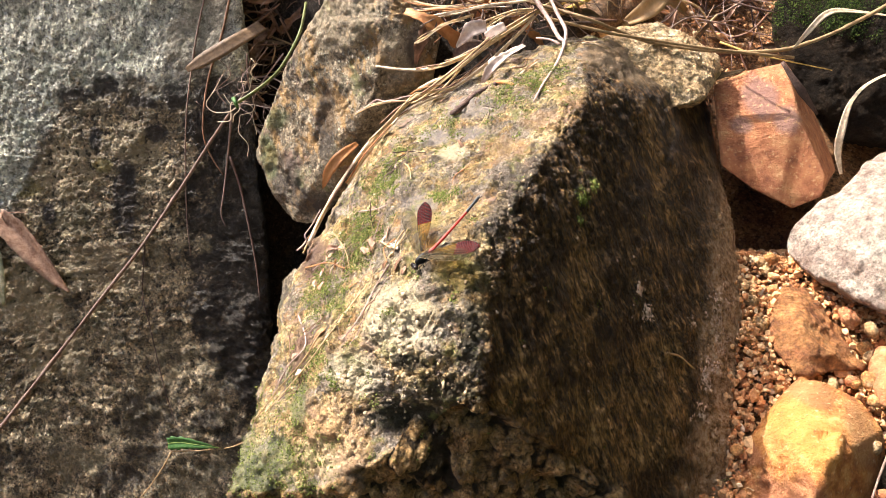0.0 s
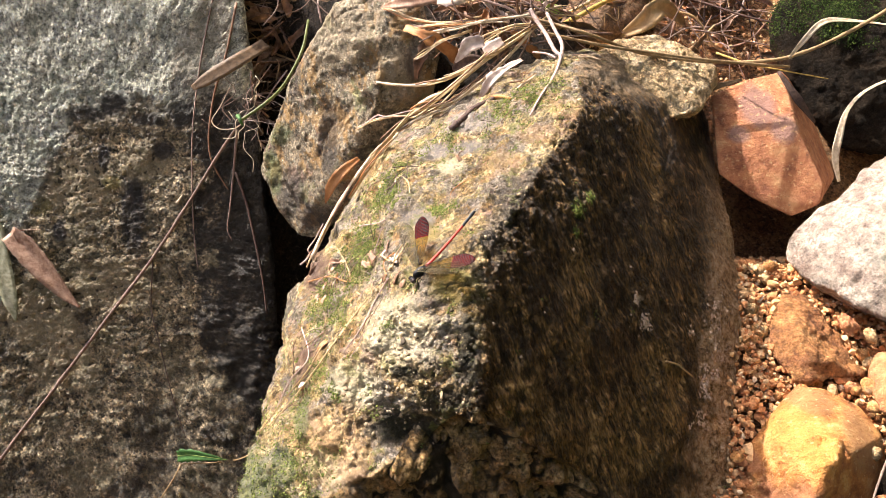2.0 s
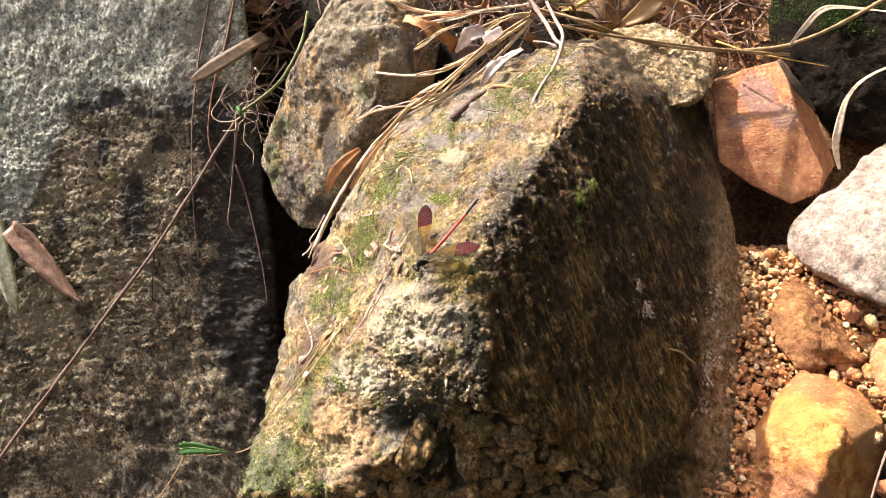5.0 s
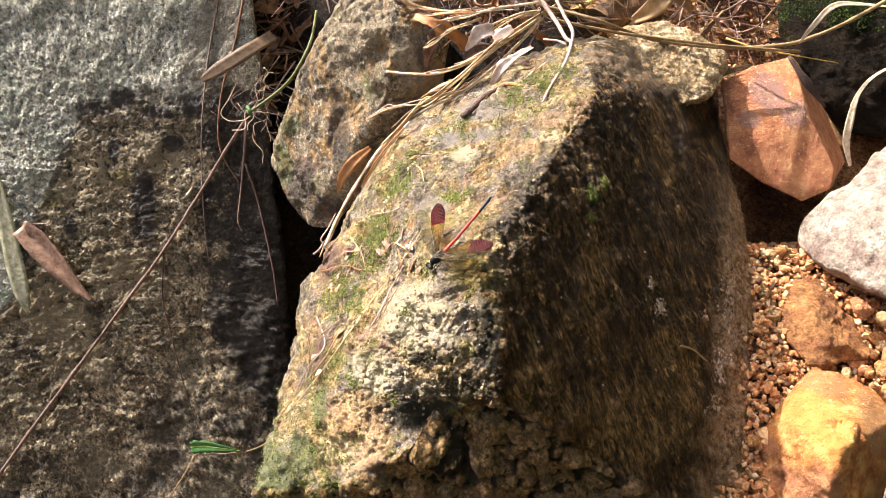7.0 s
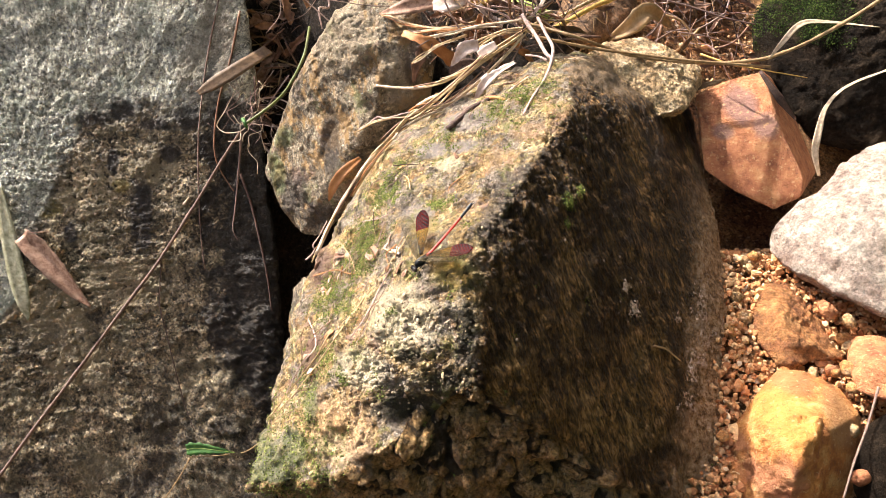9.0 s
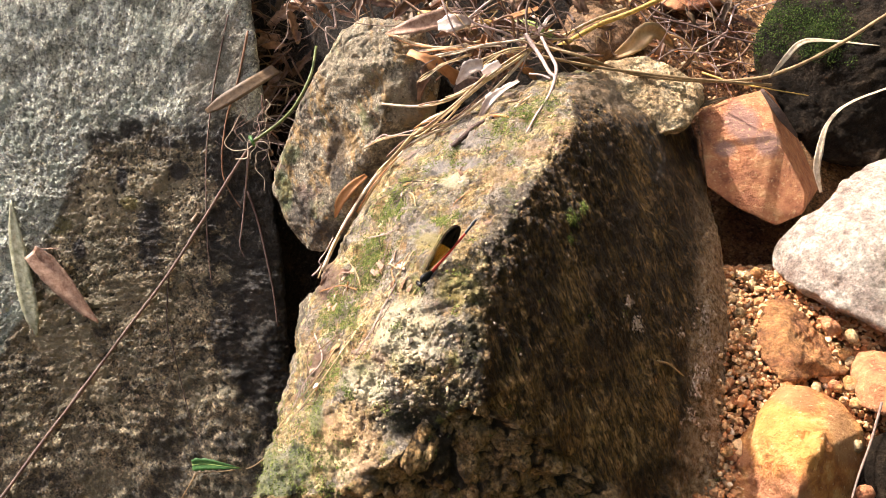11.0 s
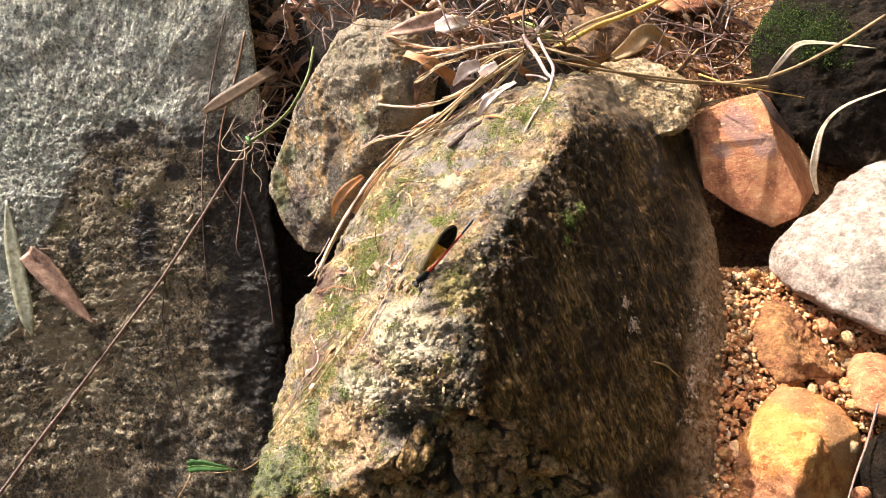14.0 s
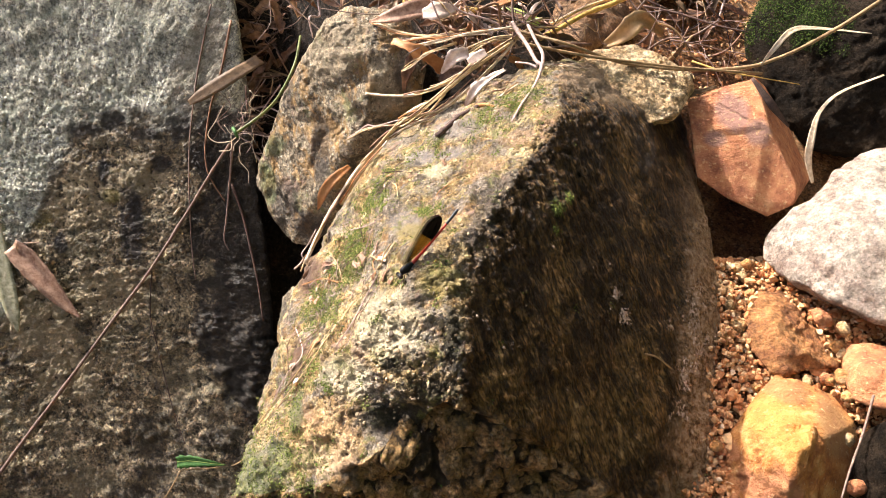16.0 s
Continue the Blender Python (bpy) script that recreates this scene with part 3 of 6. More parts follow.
# ---- rocks ----
def boulder_form(p, facing, below, hollow):
    """Streaked ribs on the right-hand face, stacked nodules and ledges on the underside, small nodules on the nose."""
    rel = p - np.array(O)
    u, v, w = rel @ np.array(U), rel @ np.array(V), rel @ np.array(N)
    clean = np.clip((facing - 0.3) / 0.2, 0, 1) * np.clip((0.25 - below) / 0.12, 0, 1)
    ribs = np.c_[0.93 * u + 0.37 * v, 0.28 * (0.93 * v - 0.37 * u), w]
    rib = fbm(ribs, 0.006, 4, 31, 0.6)
    more = clean * (0.0016 * rib + 0.0028 * fbm(ribs, 0.022, 3, 33))
    low = np.clip((below - 0.12) / 0.15, 0, 1)
    nose = np.exp(-((u - 0.006) / 0.026) ** 2 - ((v + 0.05) / 0.024) ** 2) + 0.8 * np.exp(-((u - 0.04) / 0.014) ** 2 - ((v - 0.024) / 0.018) ** 2) + 0.7 * np.exp(-((u - 0.02) / 0.008) ** 2 - ((v + 0.03) / 0.03) ** 2)
    nose = np.clip(nose, 0, 1) * (1 - low)
    # ledges and stacked nodules across the underside
    k = np.nonzero(low > 0)[0]
    at = p[k]
    q = at + 0.004 * np.c_[fbm(at, 0.014, 2, 41), fbm(at, 0.014, 2, 43), fbm(at, 0.014, 2, 45)]
    big, small = cobble(q, 0.0095, 51), cobble(q, 0.0046, 53)
    step = (v[k] + 0.35 * u[k] + 0.006 * fbm(at, 0.03, 3, 47)) / 0.019
    more[k] += low[k] * (0.0045 * (big - 0.6) + 0.002 * (small - 0.6) + 0.005 * (np.abs((step % 1.0) * 2 - 1) - 0.5))
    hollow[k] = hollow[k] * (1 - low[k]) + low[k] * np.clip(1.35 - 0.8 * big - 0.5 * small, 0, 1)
    # weathered nodules on the nose and along the ridge
    k = np.nonzero(nose > 0.05)[0]
    at = p[k]
    q = at + 0.002 * np.c_[fbm(at, 0.008, 2, 41), fbm(at, 0.008, 2, 43), fbm(at, 0.008, 2, 45)]
    fine = cobble(q, 0.0034, 57)
    more[k] += nose[k] * (0.0017 * (fine - 0.55) + 0.0024 * fbm(at, 0.009, 3, 59))
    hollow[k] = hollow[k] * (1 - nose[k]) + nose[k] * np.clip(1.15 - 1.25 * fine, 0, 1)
    return more, hollow


def toward(at, share):
    """Directions from the boulder's middle that lie near one place on it."""
    way = np.array((at - S(35, -25, 40)).normalized())
    return lambda d: d @ way > share


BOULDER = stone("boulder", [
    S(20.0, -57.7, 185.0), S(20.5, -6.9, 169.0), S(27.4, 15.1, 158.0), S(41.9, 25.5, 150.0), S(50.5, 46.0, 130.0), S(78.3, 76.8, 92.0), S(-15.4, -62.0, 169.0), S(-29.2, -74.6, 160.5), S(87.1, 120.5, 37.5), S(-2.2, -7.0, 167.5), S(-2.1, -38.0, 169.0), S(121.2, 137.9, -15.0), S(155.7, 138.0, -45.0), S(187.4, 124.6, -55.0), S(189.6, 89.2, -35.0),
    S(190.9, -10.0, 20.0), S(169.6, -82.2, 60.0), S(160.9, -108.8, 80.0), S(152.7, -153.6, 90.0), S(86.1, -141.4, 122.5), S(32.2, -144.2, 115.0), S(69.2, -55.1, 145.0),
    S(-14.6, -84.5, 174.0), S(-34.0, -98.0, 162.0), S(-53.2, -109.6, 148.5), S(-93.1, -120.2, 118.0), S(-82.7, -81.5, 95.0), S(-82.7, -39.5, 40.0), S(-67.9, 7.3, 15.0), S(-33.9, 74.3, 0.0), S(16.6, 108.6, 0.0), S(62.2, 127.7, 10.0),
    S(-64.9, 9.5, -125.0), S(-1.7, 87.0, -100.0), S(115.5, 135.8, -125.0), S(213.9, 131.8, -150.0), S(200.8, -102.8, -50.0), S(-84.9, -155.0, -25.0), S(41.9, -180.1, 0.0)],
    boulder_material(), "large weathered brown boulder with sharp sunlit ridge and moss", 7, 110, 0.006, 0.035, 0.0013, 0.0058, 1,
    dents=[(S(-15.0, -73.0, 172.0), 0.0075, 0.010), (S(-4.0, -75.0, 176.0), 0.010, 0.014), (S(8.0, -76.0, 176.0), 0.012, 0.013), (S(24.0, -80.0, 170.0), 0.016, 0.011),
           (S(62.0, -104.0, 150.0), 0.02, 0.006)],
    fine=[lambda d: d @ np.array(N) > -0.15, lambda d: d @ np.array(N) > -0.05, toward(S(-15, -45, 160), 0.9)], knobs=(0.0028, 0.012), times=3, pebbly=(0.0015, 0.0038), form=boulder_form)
def slab_form(p, facing, below, hollow):
    """Small ledges and chunks on the lower part, fine tool-sharp grain above."""
    rel = p - np.array(O)
    u, v, w = rel @ np.array(U), rel @ np.array(V), rel @ np.array(N)
    low = np.clip(0.62 - 4.5 * v, 0.15, 1.1) * (0.8 + 0.8 * fbm(p, 0.05, 3, 71)).clip(0.2, 1.4)
    q = np.c_[0.62 * u, v - 0.12 * u, 0.6 * w] + 0.0028 * np.c_[fbm(p, 0.009, 3, 61), fbm(p, 0.009, 3, 63), fbm(p, 0.009, 3, 65)]
    chunk, crumb = cobble(q, 0.0062, 67), cobble(q, 0.0031, 69)
    fine = fbm(p, 0.0045, 4, 73, 0.7)
    more = low * (0.0026 * (chunk - 0.55) + 0.0012 * (crumb - 0.55)) + 0.0009 * fine + 0.0016 * fbm(p, 0.02, 3, 75)
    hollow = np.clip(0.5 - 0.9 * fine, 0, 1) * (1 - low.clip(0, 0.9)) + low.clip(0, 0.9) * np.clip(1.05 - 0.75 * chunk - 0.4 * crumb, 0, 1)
    return more, hollow


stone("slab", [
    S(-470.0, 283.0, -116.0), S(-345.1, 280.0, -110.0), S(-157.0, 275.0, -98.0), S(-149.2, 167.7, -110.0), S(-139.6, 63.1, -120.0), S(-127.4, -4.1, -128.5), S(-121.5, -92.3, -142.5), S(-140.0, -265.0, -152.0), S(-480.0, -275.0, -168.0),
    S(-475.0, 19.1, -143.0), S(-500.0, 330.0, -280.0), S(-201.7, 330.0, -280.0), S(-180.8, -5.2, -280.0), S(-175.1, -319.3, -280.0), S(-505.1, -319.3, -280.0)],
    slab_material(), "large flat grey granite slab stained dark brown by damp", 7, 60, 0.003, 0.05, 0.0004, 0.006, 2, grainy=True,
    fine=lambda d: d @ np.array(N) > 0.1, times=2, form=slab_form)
stone("shoulder_stone", [
    S(100.2, 130.8, 0.6), S(120.0, 146.1, -10.1), S(147.6, 151.0, -16.6), S(171.1, 139.2, -14.2), S(185.8, 128.2, -15.0), S(188.2, 120.1, -15.3), S(170.9, 97.6, 4.6), S(144.3, 89.3, 14.7), S(114.7, 102.3, 12.6), S(135.5, 122.9, 0.8), S(158.8, 122.2, -2.4),
    S(118.0, 136.0, -110.0), S(201.2, 150.0, -135.0), S(183.1, 100.0, -125.0), S(120.0, 80.0, -60.0)],
    lobe_material(), "tan sunlit stone shoulder behind the boulder ridge", 6, 70, 0.003, 0.02, 0.0006, 0.008, 21, fine=lambda d: d @ np.array(N) > 0.0, pebbly=(0.0005, 0.0035), knobs=(0.0016, 0.01))
stone("flake", [
    S(-88.4, -23.3, 17.5), S(-78.6, -12.7, 22.5), S(-71.4, -27.0, 37.5), S(-71.0, -51.3, 52.5), S(-77.3, -64.2, 57.5), S(-86.2, -55.0, 35.0), S(-87.4, -39.1, 25.0), S(-77.9, -36.0, 42.5),
    S(-90.5, -26.1, -25.0), S(-82.6, -57.4, 0.0), S(-88.0, -64.6, 0.0)],
    upright_material(), "grey-brown flake of rock on the boulder edge", 5, 24, 0.004, 0.015, 0.0015, 0.006, 22, grainy=True)
stone("upright_stone", [
    S(-129.4, 66.4, -90.0), S(-120.6, 99.2, -82.5), S(-85.3, 136.8, -40.0), S(-68.4, 167.6, -15.0), S(-49.8, 178.0, -15.0), S(-8.9, 172.1, -15.0), S(4.1, 137.9, -15.0), S(0.4, 109.2, -20.0), S(-21.0, 78.3, -40.0),
    S(-58.7, 41.2, -65.0), S(-80.5, 17.8, -75.0), S(-102.6, 16.4, -82.5), S(-119.6, 40.9, -90.0), S(-33.9, 126.6, 0.0), S(-34.3, 106.0, -5.0),
    S(-138.1, 73.8, -225.0), S(-82.8, 217.7, -200.0), S(-22.2, 207.6, -200.0), S(-22.2, 141.9, -200.0), S(-106.7, 42.4, -225.0)],
    upright_material(), "upright brown pitted stone leaning beside the boulder", 7, 90, 0.005, 0.04, 0.0012, 0.009, 3, fine=lambda d: d @ np.array(N) > -0.1, knobs=(0.002, 0.016),
    pebbly=(0.0015, 0.004, lambda p: np.clip(0.15 + 9 * ((p - np.array(O)) @ np.array(V) - 0.1) + 6 * ((p - np.array(O)) @ np.array(U) + 0.05), 0.1, 1.2)),
    dents=[(S(-28, 108, -5), 0.007, 0.006), (S(-40, 128, -2), 0.008, 0.006), (S(-18, 92, -18), 0.008, 0.005), (S(-70, 90, -45), 0.006, 0.004), (S(-44, 100, -12), 0.006, 0.005)])
ORANGE_TONES = [(0.22, 0.07, 0.025), (0.52, 0.2, 0.065), (0.7, 0.34, 0.11), (0.77, 0.46, 0.2), (0.82, 0.64, 0.42)]
PALE_TONES = [(0.26, 0.17, 0.13), (0.46, 0.35, 0.28), (0.62, 0.52, 0.42), (0.74, 0.66, 0.55)]
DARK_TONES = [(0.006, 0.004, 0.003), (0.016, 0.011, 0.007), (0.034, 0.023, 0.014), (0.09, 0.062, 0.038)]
ORANGE = red_stone_material("orange_stone", ORANGE_TONES, 0.022)
RUSSET = red_stone_material("russet_stone", [(0.15, 0.05, 0.025), (0.34, 0.14, 0.055), (0.5, 0.23, 0.08), (0.58, 0.32, 0.14)], 0.016)


def rust_material():
    """Iron-stained stone: orange-brown with dull purple patches and pale orange crumbs."""
    n = Nodes("rust_red_stone", 0.6)
    c = n.ramp(n.noise(0.012, 8, 0.66), [(0.33, (0.28, 0.088, 0.042)), (0.45, (0.5, 0.185, 0.08)), (0.55, (0.6, 0.25, 0.11)), (0.67, (0.73, 0.38, 0.18))])
    uv = n.bank()
    c = n.spots(uv, c, (0.34, 0.2, 0.17), 0.75, [(214, 104, 12, 16), (228, 88, 10, 10), (200, 84, 8, 6)], 1.0, 0.012)
    c = n.mix(n.ramp(n.noise(0.0035, 6, 0.75, n.mapped(location=(4, 1, 1))), [(0.56, 0.0), (0.63, 0.7)]), c, (0.78, 0.48, 0.24))
    c = n.mix(n.ramp(n.noise(0.003, 6, 0.75, n.mapped(location=(1, 6, 3))), [(0.58, 0.0), (0.65, 0.6)]), c, (0.2, 0.08, 0.05))
    return n.done(c, n.bump(n.noise(0.002, 6, 0.75), 0.0012, before=n.bump(n.noise(0.008, 6, 0.65), 0.003)))


def golden_material():
    """Orange stone with a golden heart, red-brown flanks and pale crumbs."""
    n = Nodes("golden_orange_stone", 0.7)
    uv = n.bank()
    c = n.ramp(n.noise(0.012, 8, 0.68), [(0.33, (0.27, 0.09, 0.03)), (0.45, (0.5, 0.19, 0.052)), (0.55, (0.66, 0.3, 0.088)), (0.67, (0.77, 0.46, 0.19))])
    c = n.spots(uv, c, (0.7, 0.33, 0.08), 0.6, [(193, -88, 13, 13)], 1.0, 0.01)
    c = n.spots(uv, c, (0.4, 0.17, 0.09), 0.7, [(182, -118, 13, 12), (171, -102, 4, 9)], 1.2, 0.01)
    c = n.spots(uv, c, (0.36, 0.19, 0.08), 0.7, [(222, -90, 11, 16), (206, -72, 13, 6)], 1.2, 0.01)
    c = n.mix(n.ramp(n.noise(0.0035, 6, 0.75, n.mapped(location=(4, 1, 1))), [(0.59, 0.0), (0.64, 0.7)]), c, (0.78, 0.55, 0.28))
    c = n.mix(n.ramp(n.noise(0.003, 6, 0.75, n.mapped(location=(1, 6, 3))), [(0.57, 0.0), (0.64, 0.6)]), c, (0.28, 0.105, 0.04))
    return n.done(c, n.bump(n.noise(0.002, 6, 0.75), 0.0012, before=n.bump(n.noise(0.008, 6, 0.65), 0.003)))


RED = rust_material()
PALE = red_stone_material("pale_stone", PALE_TONES, 0.018, 0.9)
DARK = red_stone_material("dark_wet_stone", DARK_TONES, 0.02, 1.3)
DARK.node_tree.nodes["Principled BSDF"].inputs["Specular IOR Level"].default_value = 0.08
BROWN = red_stone_material("brown_stone", [(0.06, 0.035, 0.02), (0.16, 0.09, 0.045), (0.28, 0.15, 0.07), (0.4, 0.25, 0.13)])

stone("red_stone", [
    S(185.0, 111.5, -22.0), S(206.8, 122.3, -25.0), S(234.1, 129.2, -25.0), S(232.7, 108.1, -15.0), S(236.6, 86.2, -6.0), S(252.9, 51.4, -5.0), S(250.0, 38.6, -5.0), S(232.9, 30.8, -7.5), S(204.9, 43.5, -6.0),
    S(185.9, 58.3, -8.0), S(185.3, 93.1, -14.0), S(227.8, 126.0, -100.0), S(273.2, 141.2, -100.0), S(280.9, 107.2, -80.0), S(288.1, 63.0, -60.0), S(266.7, 45.9, -100.0), S(227.8, 74.0, -100.0)],
    RED, "angular rust-red stone lying against the boulder", 6, 150, 0.0032, 0.018, 0.0016, 0.01, 4, fine=lambda d: d @ np.array(N) > 0.0, knobs=(0.0022, 0.009), dents=[(S(208.8, 98.9, -25.0), 0.006, 0.003), (S(232.7, 104.4, -15.0), 0.005, 0.004), (S(225.6, 37.0, -7.5), 0.008, 0.004)])
stone("pale_boulder", [
    S(217.9, 4.6, 7.5), S(229.0, 22.5, 5.0), S(254.5, 45.8, 7.5), S(290.0, 74.3, 7.5), S(351.9, 83.5, 20.0), S(348.0, 13.0, 60.0), S(330.8, -49.3, 70.0), S(270.3, -39.5, 62.5), S(250.6, -28.7, 52.5), S(232.3, -15.4, 37.5),
    S(221.9, -5.6, 15.0), S(259.1, 13.0, 60.0), S(284.2, 6.5, 70.0), S(288.4, 9.1, -100.0), S(353.3, 61.1, -100.0), S(439.9, 61.1, -100.0), S(403.3, -43.3, -50.0), S(308.0, -23.4, -50.0)],
    PALE, "large pale cream and pinkish stone in full sun", 6, 30, 0.006, 0.04, 0.0014, 0.009, 5, fine=lambda d: d @ np.array(N) > 0.0)
stone("orange_stone", [
    S(210.8, -14.6, 5.0), S(218.3, -7.5, 2.5), S(230.3, -14.3, 15.0), S(235.8, -25.4, 25.0), S(241.9, -41.6, 35.0), S(247.9, -54.1, 42.5), S(250.7, -63.6, 50.0), S(222.3, -66.1, 57.5), S(204.7, -66.7, 57.5), S(200.0, -52.2, 45.0),
    S(203.2, -33.8, 27.5), S(213.0, -38.6, 50.0), S(219.1, -50.8, 57.5), S(244.5, -23.4, -50.0), S(252.3, -60.2, -25.0), S(274.6, -65.9, -10.0)],
    RUSSET, "smooth orange stone wedged in gravel", 6, 40, 0.005, 0.022, 0.001, 0.007, 6, pebbly=(0.0005, 0.004))
stone("orange_stone", [
    S(170.1, -109.5, 77.5), S(174.2, -97.2, 75.0), S(191.2, -77.3, 70.0), S(203.8, -65.2, 67.5), S(213.2, -66.0, 72.5), S(230.2, -75.0, 82.5), S(237.9, -88.5, 90.0), S(240.3, -106.2, 90.0), S(235.4, -146.4, 85.0), S(185.0, -144.2, 115.0),
    S(168.9, -131.2, 95.0), S(166.5, -121.0, 85.0), S(180.4, -92.7, 97.5), S(192.3, -96.4, 122.5), S(185.6, -113.4, 125.0), S(209.8, -80.3, 94.0), S(222.3, -100.7, 0.0), S(272.8, -100.7, 0.0), S(272.8, -165.6, 0.0), S(215.1, -147.6, 0.0)],
    golden_material(), "large angular bright orange stone beside the boulder foot", 6, 110, 0.006, 0.022, 0.0012, 0.008, 7, fine=lambda d: d @ np.array(N) > 0.0, pebbly=(0.0006, 0.004), knobs=(0.003, 0.012))
stone("reddish_stone", [
    S(253.6, -51.6, 50.0), S(262.0, -47.8, 55.0), S(284.2, -52.4, 70.0), S(285.8, -76.6, 90.0), S(253.3, -82.5, 90.0), S(241.3, -78.5, 80.0), S(244.4, -66.0, 62.5), S(250.4, -62.6, 85.0), S(294.4, -71.8, 0.0), S(330.5, -71.8, 0.0), S(308.9, -93.5, 0.0)],
    RED, "rough reddish-brown stone beside the pale boulder", 5, 30, 0.003, 0.025, 0.001, 0.008, 8)
stone("small_red_stone", [
    S(234.8, -29.1, 47.5), S(240.3, -26.5, 47.5), S(245.5, -30.5, 50.0), S(244.4, -36.6, 55.0), S(236.6, -39.9, 57.5), S(233.8, -35.8, 52.5), S(235.3, -33.0, 60.0), S(254.9, -34.3, 20.0), S(260.1, -39.5, 20.0)],
    RED, "small crumbly red stone under the pale boulder", 5, 14, 0.003, 0.012, 0.002, 0.006, 9)
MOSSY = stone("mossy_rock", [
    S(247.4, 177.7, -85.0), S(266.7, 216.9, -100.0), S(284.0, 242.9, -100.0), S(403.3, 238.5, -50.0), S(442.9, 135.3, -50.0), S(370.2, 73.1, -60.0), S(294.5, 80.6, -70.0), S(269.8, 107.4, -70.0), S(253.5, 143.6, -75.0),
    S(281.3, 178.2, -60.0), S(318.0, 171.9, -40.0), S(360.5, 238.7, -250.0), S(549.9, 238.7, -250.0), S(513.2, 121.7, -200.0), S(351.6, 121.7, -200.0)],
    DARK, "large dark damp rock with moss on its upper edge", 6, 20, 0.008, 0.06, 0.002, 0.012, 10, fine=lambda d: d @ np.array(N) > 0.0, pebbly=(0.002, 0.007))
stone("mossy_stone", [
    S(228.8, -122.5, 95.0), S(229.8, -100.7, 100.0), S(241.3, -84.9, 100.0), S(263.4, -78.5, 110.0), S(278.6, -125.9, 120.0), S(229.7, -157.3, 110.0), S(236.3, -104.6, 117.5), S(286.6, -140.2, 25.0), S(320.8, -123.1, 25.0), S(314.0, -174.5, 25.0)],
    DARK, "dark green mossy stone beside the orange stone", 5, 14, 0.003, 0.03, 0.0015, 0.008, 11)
stone("dark_stone", [
    S(93.5, 182.3, -100.0), S(108.3, 218.3, -110.0), S(132.4, 227.7, -120.0), S(170.9, 221.0, -130.0), S(177.2, 183.9, -120.0), S(114.5, 158.1, -75.0), S(129.2, 194.6, -85.0), S(128.7, 230.7, -225.0), S(191.5, 230.7, -225.0), S(154.9, 256.9, -225.0)],
    BROWN, "dark brown rounded stone behind the straw", 5, 14, 0.004, 0.03, 0.0015, 0.008, 12)
stone("rusty_stone", [
    S(183.2, 248.9, -175.0), S(207.1, 284.3, -190.0), S(256.9, 284.3, -190.0), S(267.9, 245.9, -180.0), S(213.9, 225.6, -150.0), S(214.3, 265.7, -250.0), S(279.3, 292.8, -250.0), S(225.2, 298.2, -250.0)],
    RED, "rusty brown stone in the leaf litter", 5, 14, 0.004, 0.03, 0.0015, 0.008, 13)


# ---- plant materials ----
TAN = plain_grain("dry_straw", (0.42, 0.27, 0.13), (0.62, 0.46, 0.26), 0.003, 0.55)
PALE_STRAW = plain_grain("bleached_straw", (0.45, 0.32, 0.2), (0.75, 0.61, 0.44), 0.003, 0.55)
OLIVE = plain_grain("olive_stem", (0.19, 0.12, 0.06), (0.36, 0.24, 0.12), 0.004, 0.5)
YELLOW = plain_grain("yellow_straw", (0.36, 0.2, 0.05), (0.6, 0.42, 0.12), 0.003, 0.5)
TWIG = plain_grain("brown_twig", (0.14, 0.09, 0.07), (0.28, 0.19, 0.15), 0.002, 0.8)
ROOT = plain_grain("pink_grey_root", (0.3, 0.19, 0.16), (0.5, 0.38, 0.33), 0.002, 0.7)
DARK_TWIG = plain_grain("dark_twig", (0.05, 0.03, 0.025), (0.13, 0.08, 0.06), 0.002, 0.8)
GREEN_STEM = plain_grain("green_stem", (0.07, 0.09, 0.02), (0.15, 0.16, 0.045), 0.003, 0.5)
FRESH = plain_grain("fresh_leaf", (0.03, 0.09, 0.02), (0.07, 0.16, 0.035), 0.002, 0.45)
LIME = plain_grain("lime_leaf", (0.28, 0.38, 0.08), (0.4, 0.48, 0.14), 0.003, 0.5)
LEAF_PINK = plain_grain("pinkish_dead_leaf", (0.2, 0.1, 0.06), (0.5, 0.31, 0.21), 0.005, 0.5)
LEAF_GREY = plain_grain("grey_green_dead_leaf", (0.2, 0.19, 0.1), (0.52, 0.48, 0.33), 0.005, 0.5)
LEAF_TAN = plain_grain("tan_dead_leaf", (0.27, 0.17, 0.08), (0.42, 0.28, 0.14), 0.006, 0.5)
LEAF_DULL = plain_grain("dull_dead_leaf", (0.09, 0.055, 0.03), (0.19, 0.12, 0.065), 0.006, 0.6)
LEAF_BROWN = plain_grain("brown_dead_leaf", (0.1, 0.05, 0.03), (0.3, 0.16, 0.09), 0.006, 0.55)
LEAF_WHITE = plain_grain("bleached_dead_leaf", (0.45, 0.32, 0.26), (0.68, 0.55, 0.46), 0.005, 0.5)
LEAF_RUST = plain_grain("rusty_dead_leaf", (0.3, 0.12, 0.04), (0.45, 0.21, 0.08), 0.005, 0.5)

